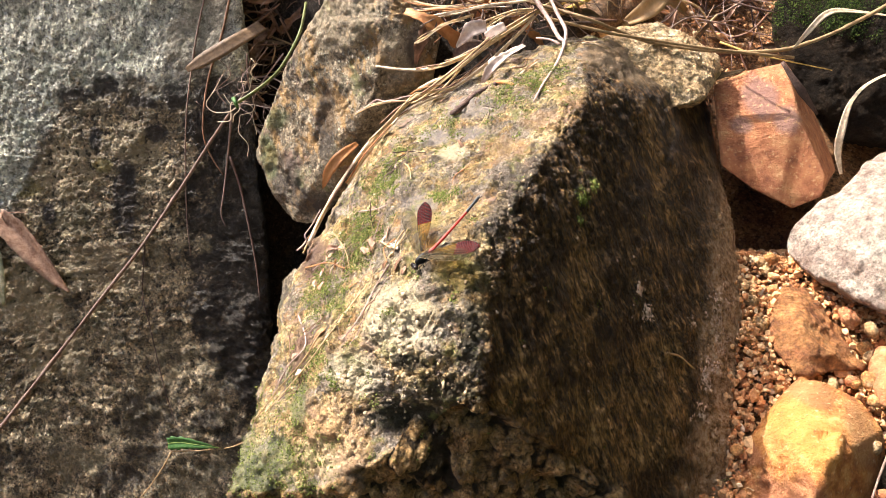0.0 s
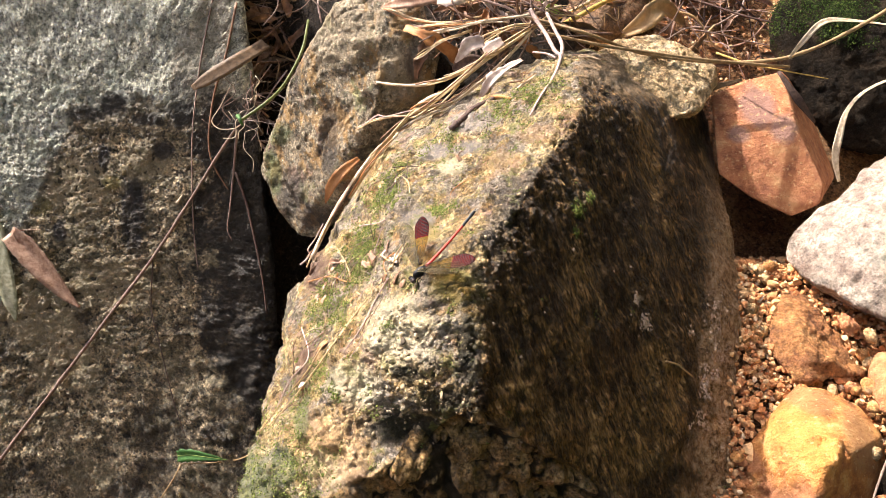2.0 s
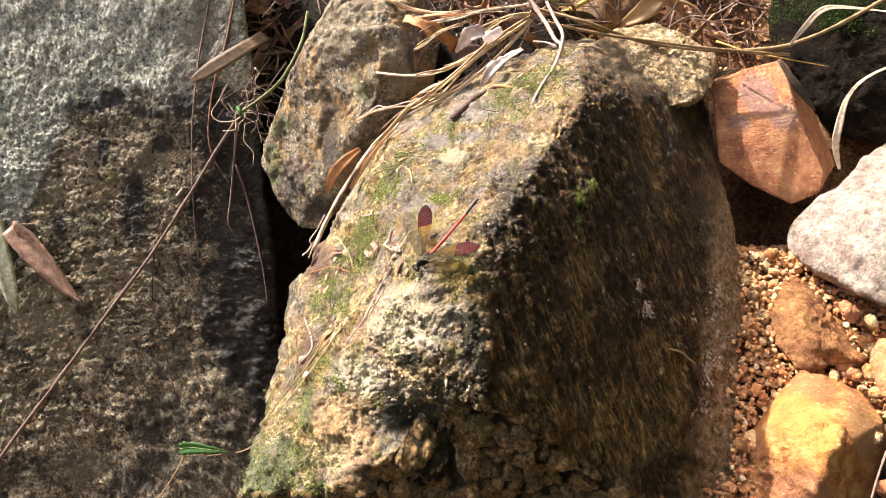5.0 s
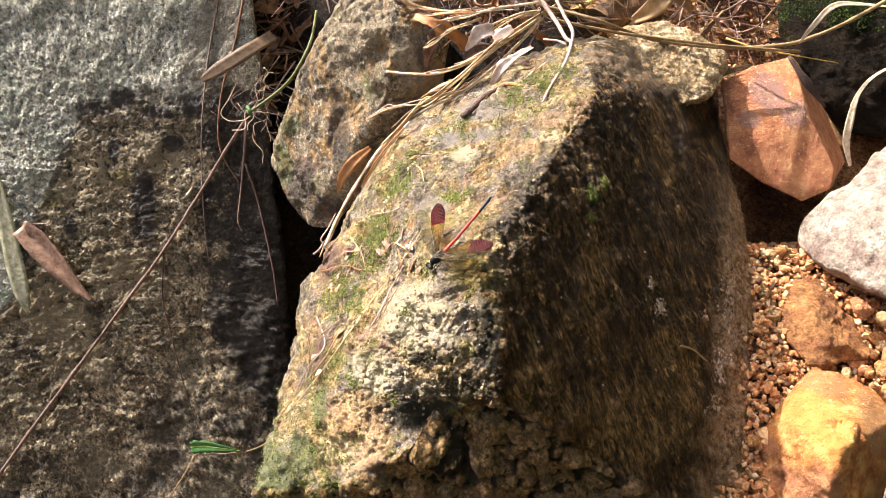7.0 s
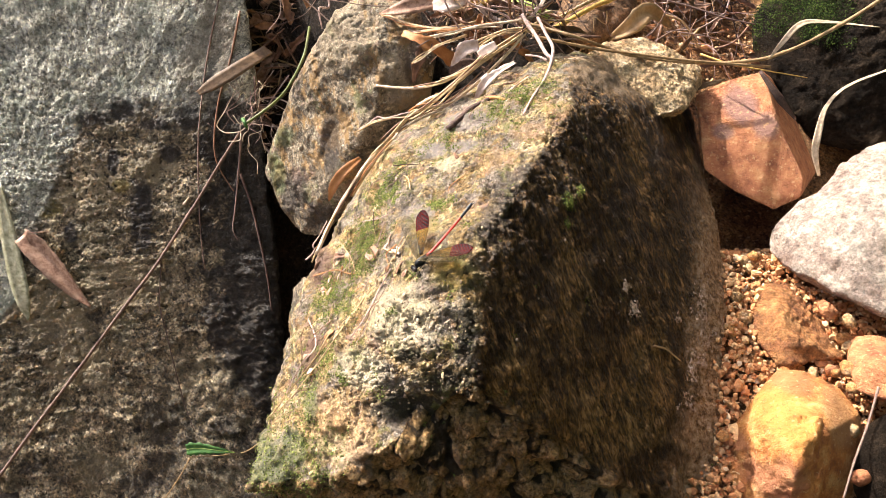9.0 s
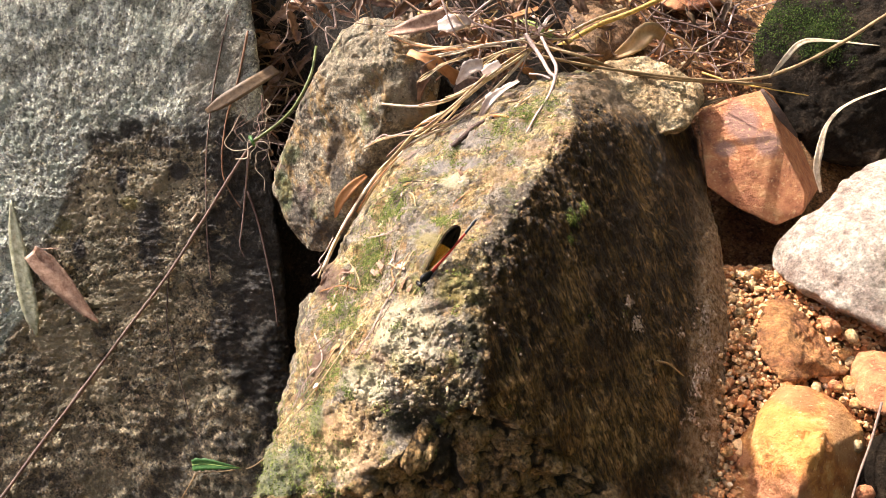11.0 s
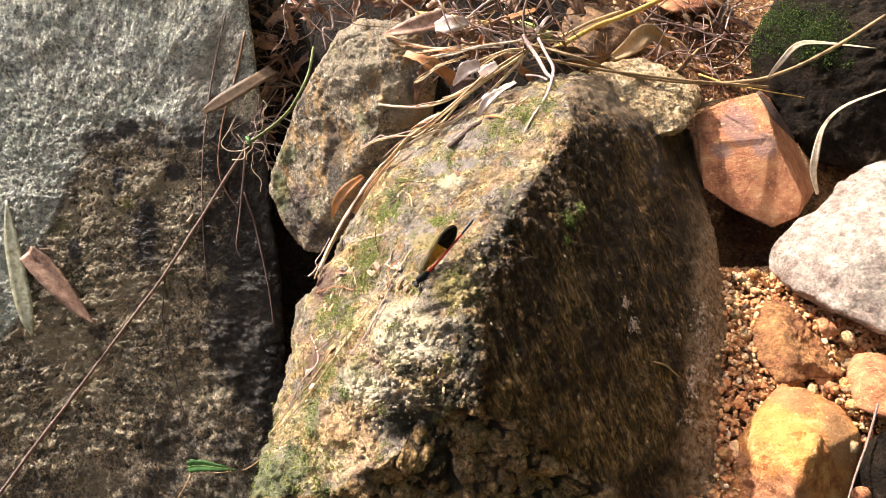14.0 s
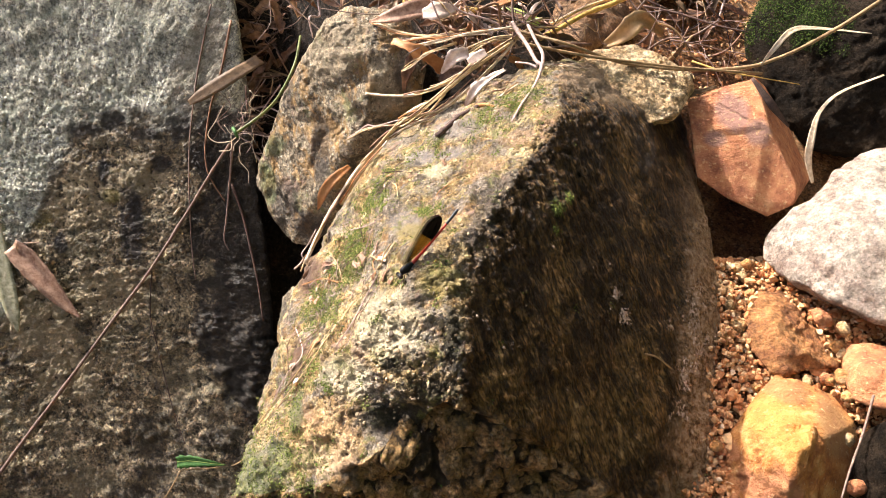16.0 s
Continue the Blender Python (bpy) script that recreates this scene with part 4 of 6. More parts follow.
# ---- unseen wall round the bank, added to cut sky light ----
def build_sky_screen():
    """Unseen green wall cutting the sky light, leaning in on the right, low towards the sun."""
    n = Nodes("sky_screen_green", 0.9)
    mat = n.done(n.ramp(n.noise(0.5, 8, 0.7), [(0.3, (0.012, 0.02, 0.006)), (0.7, (0.05, 0.075, 0.02))]))
    rings, cols = 18, 160
    verts, faces = [], []
    for j in range(rings):
        for i in range(cols):
            a = 2 * math.pi * i / cols
            over = max(0, math.cos(a + 0.2)) ** 0.6
            top = 2.2 + 13 * over + 4 * max(0, -math.sin(a))
            lean = 1 - 0.85 * over * (j / (rings - 1)) ** 2
            v = Vector((9 * lean * math.cos(a), 9 * lean * math.sin(a), -0.3 + top * j / (rings - 1)))
            v += Vector((math.cos(a), math.sin(a), 0.4)) * noise.fractal(v * 0.9, 0.7, 2, 4) * 0.7
            verts.append(v)
    for j in range(rings - 1):
        for i in range(cols):
            k = (i + 1) % cols
            faces.append((j * cols + i, j * cols + k, (j + 1) * cols + k, (j + 1) * cols + i))
    tagged(mesh_thing("backdrop", verts, faces, mat), "unseen dark green screen that cuts the sky light", "backdrop", kind="structure")


build_sky_screen()

# ---- on the slab: twigs, roots and dead leaves ----
stalk("twig", [S(-394.8, -221.7, -148.2), S(-367.8, -186.2, -150.0), S(-336.3, -145.8, -143.6), S(-306.9, -108.1, -140.4), S(-259.7, -47.5, -132.5), S(-225.4, -4.1, -126.1), S(-192.2, 45.2, -120.8), S(-170.9, 78.3, -116.7), S(-155.4, 99.8, -111.8)], 3.0, 2.2, TWIG,
      "long thin brown twig lying across the slab", "twig", seed=1, knots=0.3)
stalk("stem", [S(-170.3, 210.6, -106.8), S(-175.2, 189.3, -108.5), S(-181.7, 159.2, -111.2), S(-186.2, 128.7, -113.0), S(-189.7, 98.2, -115.7), S(-191.0, 63.1, -119.7), S(-190.1, 18.5, -124.1), S(-187.4, -10.9, -127.1)], 1.5, 0.8, TWIG,
      "thin mauve-grey stem hanging over the slab", "stem", seed=2)
stalk("stem", [S(-154.1, 197.5, -106.8), S(-162.3, 158.8, -109.6), S(-172.1, 128.8, -113.2), S(-176.6, 98.1, -114.9), S(-175.9, 79.7, -117.0), S(-170.7, 66.6, -119.1), S(-162.1, 53.3, -120.7)], 2.0, 0.9, LEAF_BROWN,
      "thin bent brown stem beside the crevice", "stem", seed=3)
stalk("root", [S(-160.1, 133.1, -112.9), S(-167.9, 117.9, -114.0), S(-174.2, 106.8, -114.1), S(-168.0, 100.6, -114.3), S(-156.9, 101.0, -114.1), S(-151.0, 103.8, -112.0)], 0.7, 0.9, PALE_STRAW, "fine pale curly root at the crevice", "root", seed=4)
stalk("root", [S(-154.1, 100.1, -113.6), S(-157.6, 71.9, -118.6), S(-160.9, 40.8, -121.2), S(-163.2, 22.9, -122.9), S(-159.9, 13.1, -124.1)], 2.2, 0.6, TWIG, "grey tapering root hanging down the slab", "root", seed=5)
stalk("root", [S(-156.2, 67.4, -118.5), S(-147.7, 40.9, -122.1), S(-139.7, 5.0, -124.3), S(-135.7, -17.6, -126.9), S(-132.7, -45.0, -129.8)], 2.4, 1.4, DARK_TWIG, "dark brown root along the crevice edge", "root", seed=6)
stalk("root", [S(-223.6, -4.1, -127.2), S(-225.7, -40.5, -130.7), S(-221.0, -63.5, -132.7), S(-215.3, -91.4, -136.2), S(-208.7, -119.3, -138.3), S(-199.3, -147.2, -139.2)], 1.0, 0.7, DARK_TWIG, "hair-thin dark root on the slab", "root", seed=7)
stalk("root", [S(-202.8, -168.6, -140.0), S(-215.2, -189.7, -142.8), S(-232.2, -211.3, -144.8), S(-254.7, -228.9, -148.8)], 1.2, 0.9, LEAF_TAN, "thin brown root under the green leaf", "root", seed=8)
stalk("root", [S(-202.8, -168.6, -140.0), S(-177.1, -166.9, -139.0), S(-158.1, -164.1, -137.0), S(-113.3, -124.1, 0.0), S(-90.6, -99.6, 70.0)], 0.9, 0.9, LEAF_TAN, "thin brown root bridging the crevice", "root", seed=9)
stalk("twig", [S(-141.5, 99.1, -70.0), S(-134.1, 104.1, -70.0), S(-120.9, 113.9, -70.0), S(-109.3, 123.5, -65.0), S(-101.1, 137.4, -65.0), S(-95.4, 154.3, -70.0), S(-95.4, 179.3, -90.0)], 2.4, 2.2, GREEN_STEM,
      "olive-green shoot bending out of the litter", "shoot", seed=10)
tagged(mesh_thing("bud", *tube_mesh([S(-141.9, 103.0, -68.5), S(-139.4, 99.5, -65.0), S(-138.4, 96.2, -67.5)], 0.0016, 0.001, 8, per=4), FRESH), "small bright green swelling on the shoot", "bud")
tagged(mesh_thing("bud", *tube_mesh([S(-203.4, 42.7, -122.2), S(-201.5, 45.3, -121.7), S(-199.2, 48.5, -121.8)], 0.0012, 0.0007, 7, per=4), PALE_STRAW), "tiny pale bud lying on the slab", "bud")

leaf("dead_leaf", [S(-339.0, 17.7, -129.7), S(-324.9, 5.0, -130.6), S(-307.0, -15.5, -131.2), S(-294.1, -31.5, -132.7), S(-284.4, -41.6, -133.7)], 21, LEAF_PINK, "pinkish-brown curled dead leaf on the slab",
     fold=0.25, curl=0.35, shape=(0.7, 1.0, 0.95, 0.7, 0.4, 0.08), seed=1)
stalk("leaf_stalk", [S(-326.7, 2.3, -130.5), S(-335.4, 15.0, -128.9), S(-333.2, 19.5, -129.0), S(-315.7, 20.4, -128.6)], 0.9, 0.6, LEAF_PINK, "curled dry stalk of a dead leaf", "leaf stalk", seed=11)
leaf("dead_leaf", [S(-356.3, 61.0, -126.5), S(-352.5, 27.7, -129.5), S(-345.1, -13.2, -132.5), S(-340.7, -36.2, -134.5), S(-338.0, -53.9, -138.1)], 15, LEAF_GREY, "long grey-green dead leaf on the slab",
     fold=0.12, shape=(0.08, 0.7, 1.0, 1.0, 0.7, 0.08), seed=2)
leaf("dead_leaf", [S(-186.1, 130.0, -102.5), S(-168.4, 139.9, -100.0), S(-148.9, 152.0, -100.0), S(-133.8, 169.6, -120.0)], 11, LEAF_DULL, "stiff tan strap-shaped dead leaf over the crevice",
     fold=0.06, shape=(0.4, 0.9, 1.0, 1.0, 0.95, 0.9), ragged=0.03, seed=3)


def toothed_leaf():
    ob = leaf("green_leaf", [S(-206.1, -162.2, -140.4), S(-195.5, -160.9, -138.9), S(-178.9, -162.3, -137.2), S(-164.7, -164.2, -137.5)], 11, FRESH, "small green toothed leaf on the slab",
              fold=0.3, shape=(0.9, 1.0, 0.85, 0.6, 0.3, 0.05), per=8, ragged=0.16, seed=4)
    stalk("midrib", [S(-206.0, -162.1, -140.1), S(-195.4, -160.9, -138.7), S(-178.8, -162.3, -137.0), S(-164.6, -164.2, -137.3)], 0.7, 0.3, LIME, "", parent=ob, seed=1)


toothed_leaf()

# ---- straw and roots along the boulder ----
STRAW = "dry straw caught beside the boulder"
LINES = [
    ([S(-71.6, 0.3, 27.5), S(-64.1, 18.3, 22.5), S(-54.2, 36.3, 25.0), S(-35.8, 64.1, 22.5), S(-15.2, 82.8, 20.0), S(5.5, 93.2, 20.0), S(22.9, 104.3, 20.0), S(46.9, 127.0, 15.0), S(64.0, 147.1, 10.0)], 3.6, 2.6, PALE_STRAW, 0.6),
    ([S(-67.2, 14.2, 20.0), S(-49.6, 44.5, 22.5), S(-32.4, 66.8, 22.5), S(-13.5, 88.3, 20.0), S(-3.1, 94.1, 22.5), S(15.9, 109.2, 22.5), S(40.4, 132.0, 17.5), S(71.1, 153.1, 10.0)], 3.0, 2.4, TAN, 0.7),
    ([S(-35.7, 112.2, 5.0), S(-22.7, 110.2, 7.5), S(-7.8, 109.6, 10.0), S(5.6, 111.6, 15.0), S(20.2, 117.3, 17.5), S(40.4, 129.2, 17.5), S(62.2, 146.0, 10.0)], 2.4, 2.8, PALE_STRAW, 0.6),
    ([S(-49.3, 84.3, -10.0), S(-37.5, 88.4, 0.0), S(-24.5, 89.9, 7.5), S(-8.4, 90.3, 15.0), S(3.8, 94.6, 20.0), S(16.6, 108.4, 20.0)], 1.4, 2.0, TAN, 0.8),
    ([S(-12.2, 127.5, 2.5), S(-3.2, 131.9, 7.5), S(5.7, 137.6, 10.0), S(24.2, 145.0, 7.5)], 1.6, 2.6, TAN, 0.7),
    ([S(-17.7, 146.1, 0.0), S(-5.0, 147.9, 5.0), S(14.9, 149.3, 7.5), S(30.7, 151.1, 5.0)], 3.4, 3.0, TAN, 0.5),
    ([S(-3.2, 144.0, 5.0), S(16.3, 146.7, 10.0), S(35.7, 151.0, 10.0), S(58.0, 154.2, 10.0), S(81.5, 163.5, 0.0)], 2.2, 2.6, PALE_STRAW, 0.6),
    ([S(-8.4, 96.6, 15.0), S(0.3, 101.3, 17.5), S(9.7, 104.3, 20.0), S(19.4, 111.9, 20.0), S(33.4, 124.0, 17.5)], 3.0, 2.2, PALE_STRAW, 0.5),
    ([S(-12.5, 91.9, 17.5), S(2.1, 94.1, 22.5), S(14.5, 97.5, 22.5)], 2.2, 1.4, TAN, 0.6),
    ([S(-49.6, 38.2, 22.5), S(-40.0, 53.8, 22.5), S(-28.9, 67.5, 22.5), S(-20.3, 77.9, 22.5)], 2.4, 1.8, PALE_STRAW, 0.7),
    ([S(-74.3, -4.8, 27.5), S(-71.8, 1.7, 26.5), S(-68.2, 8.9, 25.0), S(-60.3, 26.1, 25.0)], 1.5, 2.2, TAN, 0.8),
    ([S(88.7, 125.5, 23.5), S(96.0, 124.5, 24.8), S(106.1, 123.1, 19.4)], 2.2, 1.4, PALE_STRAW, 0.6),
    ([S(49.4, 99.9, 49.3), S(54.7, 104.8, 43.4), S(61.6, 111.5, 28.7)], 1.8, 2.2, PALE_STRAW, 0.8),
    ([S(-30.9, 164.1, -10.0), S(-14.1, 154.8, 0.0), S(5.7, 150.4, 5.0), S(30.7, 154.7, 5.0)], 2.6, 2.0, TAN, 0.6),
    ([S(19.9, 135.4, 7.5), S(33.8, 141.1, 12.5), S(51.4, 147.4, 12.5), S(76.4, 149.6, 10.0)], 2.2, 1.6, TAN, 0.7),
]
straw_rng = random.Random(21)
for k, (pts, a, b, mat, flat) in enumerate(LINES):
    stalk("straw", pts, a * 0.72, b * 0.72, mat, STRAW, flat=flat, group="straws along the boulder", seed=20 + k, knots=0.15)
    for extra in range(4 if len(pts) > 5 else 2):
        line = spline(pts, 4)
        first = straw_rng.randrange(0, max(1, len(line) - 10))
        part_line = line[first:first + straw_rng.randrange(8, 18):2]
        drift = U * straw_rng.uniform(-0.004, 0.004) + V * straw_rng.uniform(-0.004, 0.004) + N * straw_rng.uniform(-0.001, 0.003)
        bent = [p + drift * straw_rng.uniform(0.3, 1.3) + N * straw_rng.uniform(-0.001, 0.001) for p in part_line]
        thick = straw_rng.uniform(0.5, 1.5)
        if len(bent) > 2:
            stalk("straw", bent, thick, thick * 0.6, straw_rng.choice((TAN, TAN, LEAF_RUST, ROOT, PALE_STRAW, LEAF_BROWN)), "thin broken " + STRAW, flat=0.7, group="straws along the boulder",
                  seed=200 + 9 * k + extra, per=4)
stalk("twig", [S(10.9, 75.0, 54.0), S(17.5, 81.2, 51.9), S(25.1, 89.4, 43.1), S(36.7, 95.5, 42.2)], 3.8, 3.0, DARK_TWIG, "short thick dark twig on the moss", "twig", seed=40, knots=0.2)
stalk("twig", [S(35.8, 96.6, 40.1), S(40.5, 95.4, 47.4), S(44.9, 92.3, 56.0)], 2.6, 2.0, LEAF_RUST, "short reddish twig end on the moss", "twig", seed=41)
stalk("root", [S(59.8, 156.1, 15.0), S(64.8, 147.3, 17.5), S(68.9, 138.9, 22.5), S(72.9, 126.5, 32.5), S(75.8, 121.2, 37.5), S(72.3, 110.9, 42.8), S(66.0, 100.2, 56.2), S(59.4, 89.9, 68.8), S(53.3, 78.5, 80.1)], 3.2, 1.2, ROOT,
      "forked pinkish-grey root reaching over the moss", "root", seed=42)
stalk("root", [S(70.3, 154.3, 15.0), S(74.4, 141.6, 22.5), S(77.7, 130.9, 30.0), S(76.3, 120.7, 36.5)], 2.2, 2.4, ROOT, "pinkish-grey root joining the forked one", "root", seed=43)
stalk("root", [S(60.7, 126.5, 27.5), S(67.8, 124.5, 32.5), S(73.3, 120.9, 36.0)], 1.2, 1.6, ROOT, "thin side root over the moss", "root", seed=44)
leaf("dead_leaf", [S(-65.1, 34.5, 17.5), S(-60.6, 45.1, 22.5), S(-53.5, 53.5, 25.0), S(-44.7, 62.0, 20.0)], 7, LEAF_RUST, "narrow rusty dead leaf tucked behind straw", fold=0.3,
     shape=(0.1, 0.8, 1.0, 0.9, 0.4), seed=5)
leaf("dead_leaf", [S(27.8, 97.0, 25.0), S(32.7, 105.4, 27.5), S(39.6, 112.9, 27.5), S(54.4, 123.0, 22.5)], 7, LEAF_WHITE, "bleached curled dead leaf among straw", fold=0.5,
     shape=(0.15, 0.6, 1.0, 0.7, 0.4), ragged=0.3, twist=0.9, seed=6)
leaf("dead_leaf", [S(14.2, 124.7, 7.5), S(19.0, 129.8, 12.5), S(23.8, 134.0, 15.0), S(31.8, 135.4, 15.0)], 10, LEAF_WHITE, "bleached torn dead leaf among straw", fold=0.5,
     shape=(0.15, 0.7, 1.0, 0.8), ragged=0.15, seed=7)
leaf("dead_leaf", [S(31.3, 129.2, 17.5), S(36.7, 132.0, 20.0), S(42.6, 135.4, 20.0)], 8, LEAF_WHITE, "small white flake of dead leaf", fold=0.1, shape=(0.6, 1.0, 0.7), ragged=0.2, seed=8)
leaf("dead_leaf", [S(13.0, 121.2, 0.0), S(21.7, 124.7, 7.5), S(33.9, 124.8, 10.0)], 11, DARK_TWIG, "dark brown curled dead leaf under straw", fold=0.4, shape=(0.3, 1.0, 0.8, 0.4), seed=9)
leaf("dead_leaf", [S(-70.1, -10.4, 35.0), S(-64.7, -7.0, 37.5), S(-60.4, -4.7, 35.0)], 10, LEAF_BROWN, "dark crumpled leaf fragment at the boulder edge", fold=0.5, shape=(0.5, 1.0, 0.6), ragged=0.2, seed=10)
leaf("dead_leaf", [S(-34.6, 164.5, -10.0), S(-19.5, 164.9, 0.0), S(2.2, 170.7, 0.0), S(16.8, 176.0, -5.0)], 14, LEAF_PINK, "broad pinkish dead leaf on the upright stone", fold=0.3,
     shape=(0.05, 0.5, 0.9, 1.0, 0.7), seed=11)
leaf("dead_leaf", [S(2.1, 164.7, 5.0), S(12.7, 165.8, 10.0), S(23.5, 167.4, 7.5)], 12, LEAF_WHITE, "white bleached leaf on top of the litter", fold=0.2, shape=(0.5, 1.0, 0.9, 0.4), ragged=0.15, seed=12)
leaf("green_leaf", [S(56.1, 175.8, -15.0), S(66.6, 169.7, -10.0), S(79.5, 164.1, -10.0), S(89.9, 162.4, -15.0)], 7, LIME, "narrow lime-green blade on the litter", fold=0.15, shape=(0.5, 1.0, 0.9, 0.4), seed=13)
stalk("stalk", [S(-12.0, 182.4, -20.0), S(5.9, 179.5, -15.0), S(24.3, 174.5, -10.0), S(39.7, 171.9, -10.0)], 4.6, 4.0, YELLOW, "thick straw-yellow stalk on the litter", "stalk", flat=0.6, seed=45)
stalk("stalk", [S(81.3, 153.1, -10.0), S(92.3, 161.0, -20.0), S(118.5, 180.0, -40.0), S(145.3, 192.9, -50.0), S(174.2, 208.5, -60.0)], 3.6, 3.8, YELLOW, "yellow-green stalk leaning over stones", "stalk", flat=0.8, seed=46)
stalk("stalk", [S(74.0, 155.7, -10.0), S(93.2, 168.6, -25.0), S(115.3, 183.5, -40.0), S(143.9, 199.2, -60.0)], 2.6, 2.2, TAN, "tan stalk leaning over stones", "stalk", seed=47)

# ---- straws to the right of the ridge ----
stalk("straw", [S(58.1, 151.5, 15.0), S(75.2, 146.6, 17.5), S(95.1, 139.2, 22.5), S(129.4, 134.7, 1.0), S(158.1, 131.6, -4.5), S(189.5, 129.3, -3.0), S(219.8, 130.9, -1.0), S(237.3, 135.9, -1.0), S(254.7, 143.2, 0.0), S(280.0, 157.0, 0.0), S(308.9, 175.4, 0.0)], 2.0, 2.6, OLIVE,
      "long arched olive-brown straw above the red stone", group="long straws", seed=50, knots=0.15)
stalk("straw", [S(66.2, 141.0, 20.0), S(103.1, 134.1, 17.5), S(133.6, 131.5, 12.0), S(166.2, 128.6, 8.0), S(202.5, 127.6, 1.0), S(229.7, 127.1, -4.0)], 2.0, 1.8, OLIVE, "long thin brown straw above the red stone",
      group="long straws", seed=51)
stalk("straw", [S(186.2, 138.6, -15.0), S(202.6, 129.4, -5.0), S(222.3, 124.1, 0.0), S(257.6, 121.1, -10.0)], 1.6, 0.7, YELLOW, "yellow straw lying across the long straws", group="long straws", seed=52)
leaf("dry_blade", [S(227.3, 131.7, 0.0), S(234.3, 141.5, 5.0), S(245.2, 152.5, 7.5), S(265.6, 156.2, 0.0), S(307.7, 155.7, -10.0)], 4.0, PALE_STRAW, "folded pale dry grass blade over the dark rock", "grass blade",
     fold=0.3, shape=(0.3, 0.9, 1.0, 0.7, 0.3), twist=1.2, seed=14)
leaf("dry_blade", [S(265.0, 54.1, -10.0), S(261.1, 68.1, -7.5), S(262.0, 81.3, -5.0), S(268.2, 100.6, -5.0), S(285.6, 115.6, -10.0), S(321.2, 129.8, -20.0)], 5.2, PALE_STRAW, "pale curling dry grass blade beside the pale boulder",
     "grass blade", fold=0.25, shape=(0.5, 0.95, 1.0, 0.5, 0.35, 0.3), twist=1.0, seed=15)
leaf("dead_leaf", [S(139.0, 171.5, -100.0), S(154.5, 177.7, -85.0), S(169.3, 189.6, -85.0), S(194.1, 186.2, -110.0)], 16, LEAF_TAN, "curled tan dead leaf behind the boulder shoulder", fold=0.5, shape=(0.1, 0.7, 1.0, 0.8, 0.3), seed=16)
leaf("dead_leaf", [S(181.1, 114.8, -25.0), S(188.9, 118.0, -22.5), S(205.9, 122.9, -22.5)], 6, LEAF_DULL, "small dull leaf scrap on the red stone", fold=0.2, shape=(0.9, 0.7, 0.2), seed=17)
leaf("dead_leaf", [S(229.3, 128.0, -20.0), S(242.4, 109.2, -20.0), S(258.6, 96.0, -30.0)], 6, DARK_TWIG, "dark brown dead leaf against the red stone", fold=0.3, shape=(0.4, 1.0, 0.3), seed=18)
stalk("twig", [S(242.8, -71.9, 100.0), S(234.0, -90.9, 105.0), S(222.6, -108.8, 112.5), S(212.8, -125.9, 120.0)], 1.4, 1.2, TWIG, "thin brown twig beside the orange stone", "twig", seed=53)
stalk("twig", [S(121.3, -49.6, 100.6), S(129.0, -51.8, 94.8), S(134.3, -55.7, 91.9), S(139.7, -59.4, 86.3)], 1.2, 1.0, LEAF_TAN, "tiny tan twig on the dark rock face", "twig", seed=54)

# ---- small straws on the sunlit face ----
for k, pts in enumerate([
        [S(-16.8, -2.4, 136.4), S(-22.7, -10.6, 124.8), S(-34.0, -24.4, 120.1), S(-42.1, -36.8, 133.0), S(-62.0, -63.4, 116.6), S(-78.3, -82.5, 111.3)],
        [S(-18.0, -7.6, 139.0), S(-24.8, -19.5, 134.4), S(-29.6, -30.3, 146.8), S(-36.8, -40.6, 146.2)],
        [S(-11.6, 8.2, 133.8), S(-14.7, 2.9, 136.4), S(-16.2, -3.7, 138.2)],
        [S(-15.6, 4.2, 134.2), S(-21.3, -0.3, 121.3), S(-18.8, -6.3, 137.9)],
        [S(-23.6, 3.1, 110.9), S(-15.5, 0.3, 136.2), S(-9.5, 9.5, 134.7)],
        [S(-69.6, -37.0, 69.4), S(-58.9, -47.6, 109.8), S(-66.9, -58.5, 112.0), S(-74.7, -73.3, 107.8)],
        [S(-51.1, -41.4, 114.8), S(-59.3, -55.2, 115.8), S(-71.7, -70.2, 109.1), S(-84.0, -86.9, 104.1)],
        [S(26.9, 43.7, 111.7), S(18.4, 40.2, 113.6), S(11.5, 35.2, 112.8), S(10.6, 29.5, 114.9)],
        [S(-16.9, 47.2, 67.1), S(-11.7, 42.4, 82.9), S(-9.8, 34.8, 101.2)],
        [S(-39.7, 19.5, 56.9), S(-27.9, 19.6, 89.0), S(-18.2, 22.5, 105.2)],
        [S(-52.0, 6.7, 60.8), S(-42.5, -2.7, 90.6), S(-38.8, -14.2, 98.6)],
        [S(-71.1, -13.0, 39.6), S(-54.3, -9.0, 67.9), S(-42.2, -10.9, 93.6), S(-33.1, -8.4, 97.6)]]):
    stalk("straw", pts, 0.8 if k else 1.3, 0.5, (TAN, ROOT, LEAF_TAN, LEAF_RUST)[k % 4], "fine dry straw lying on the sunlit rock", group="fine straws on the boulder", seed=60 + k)


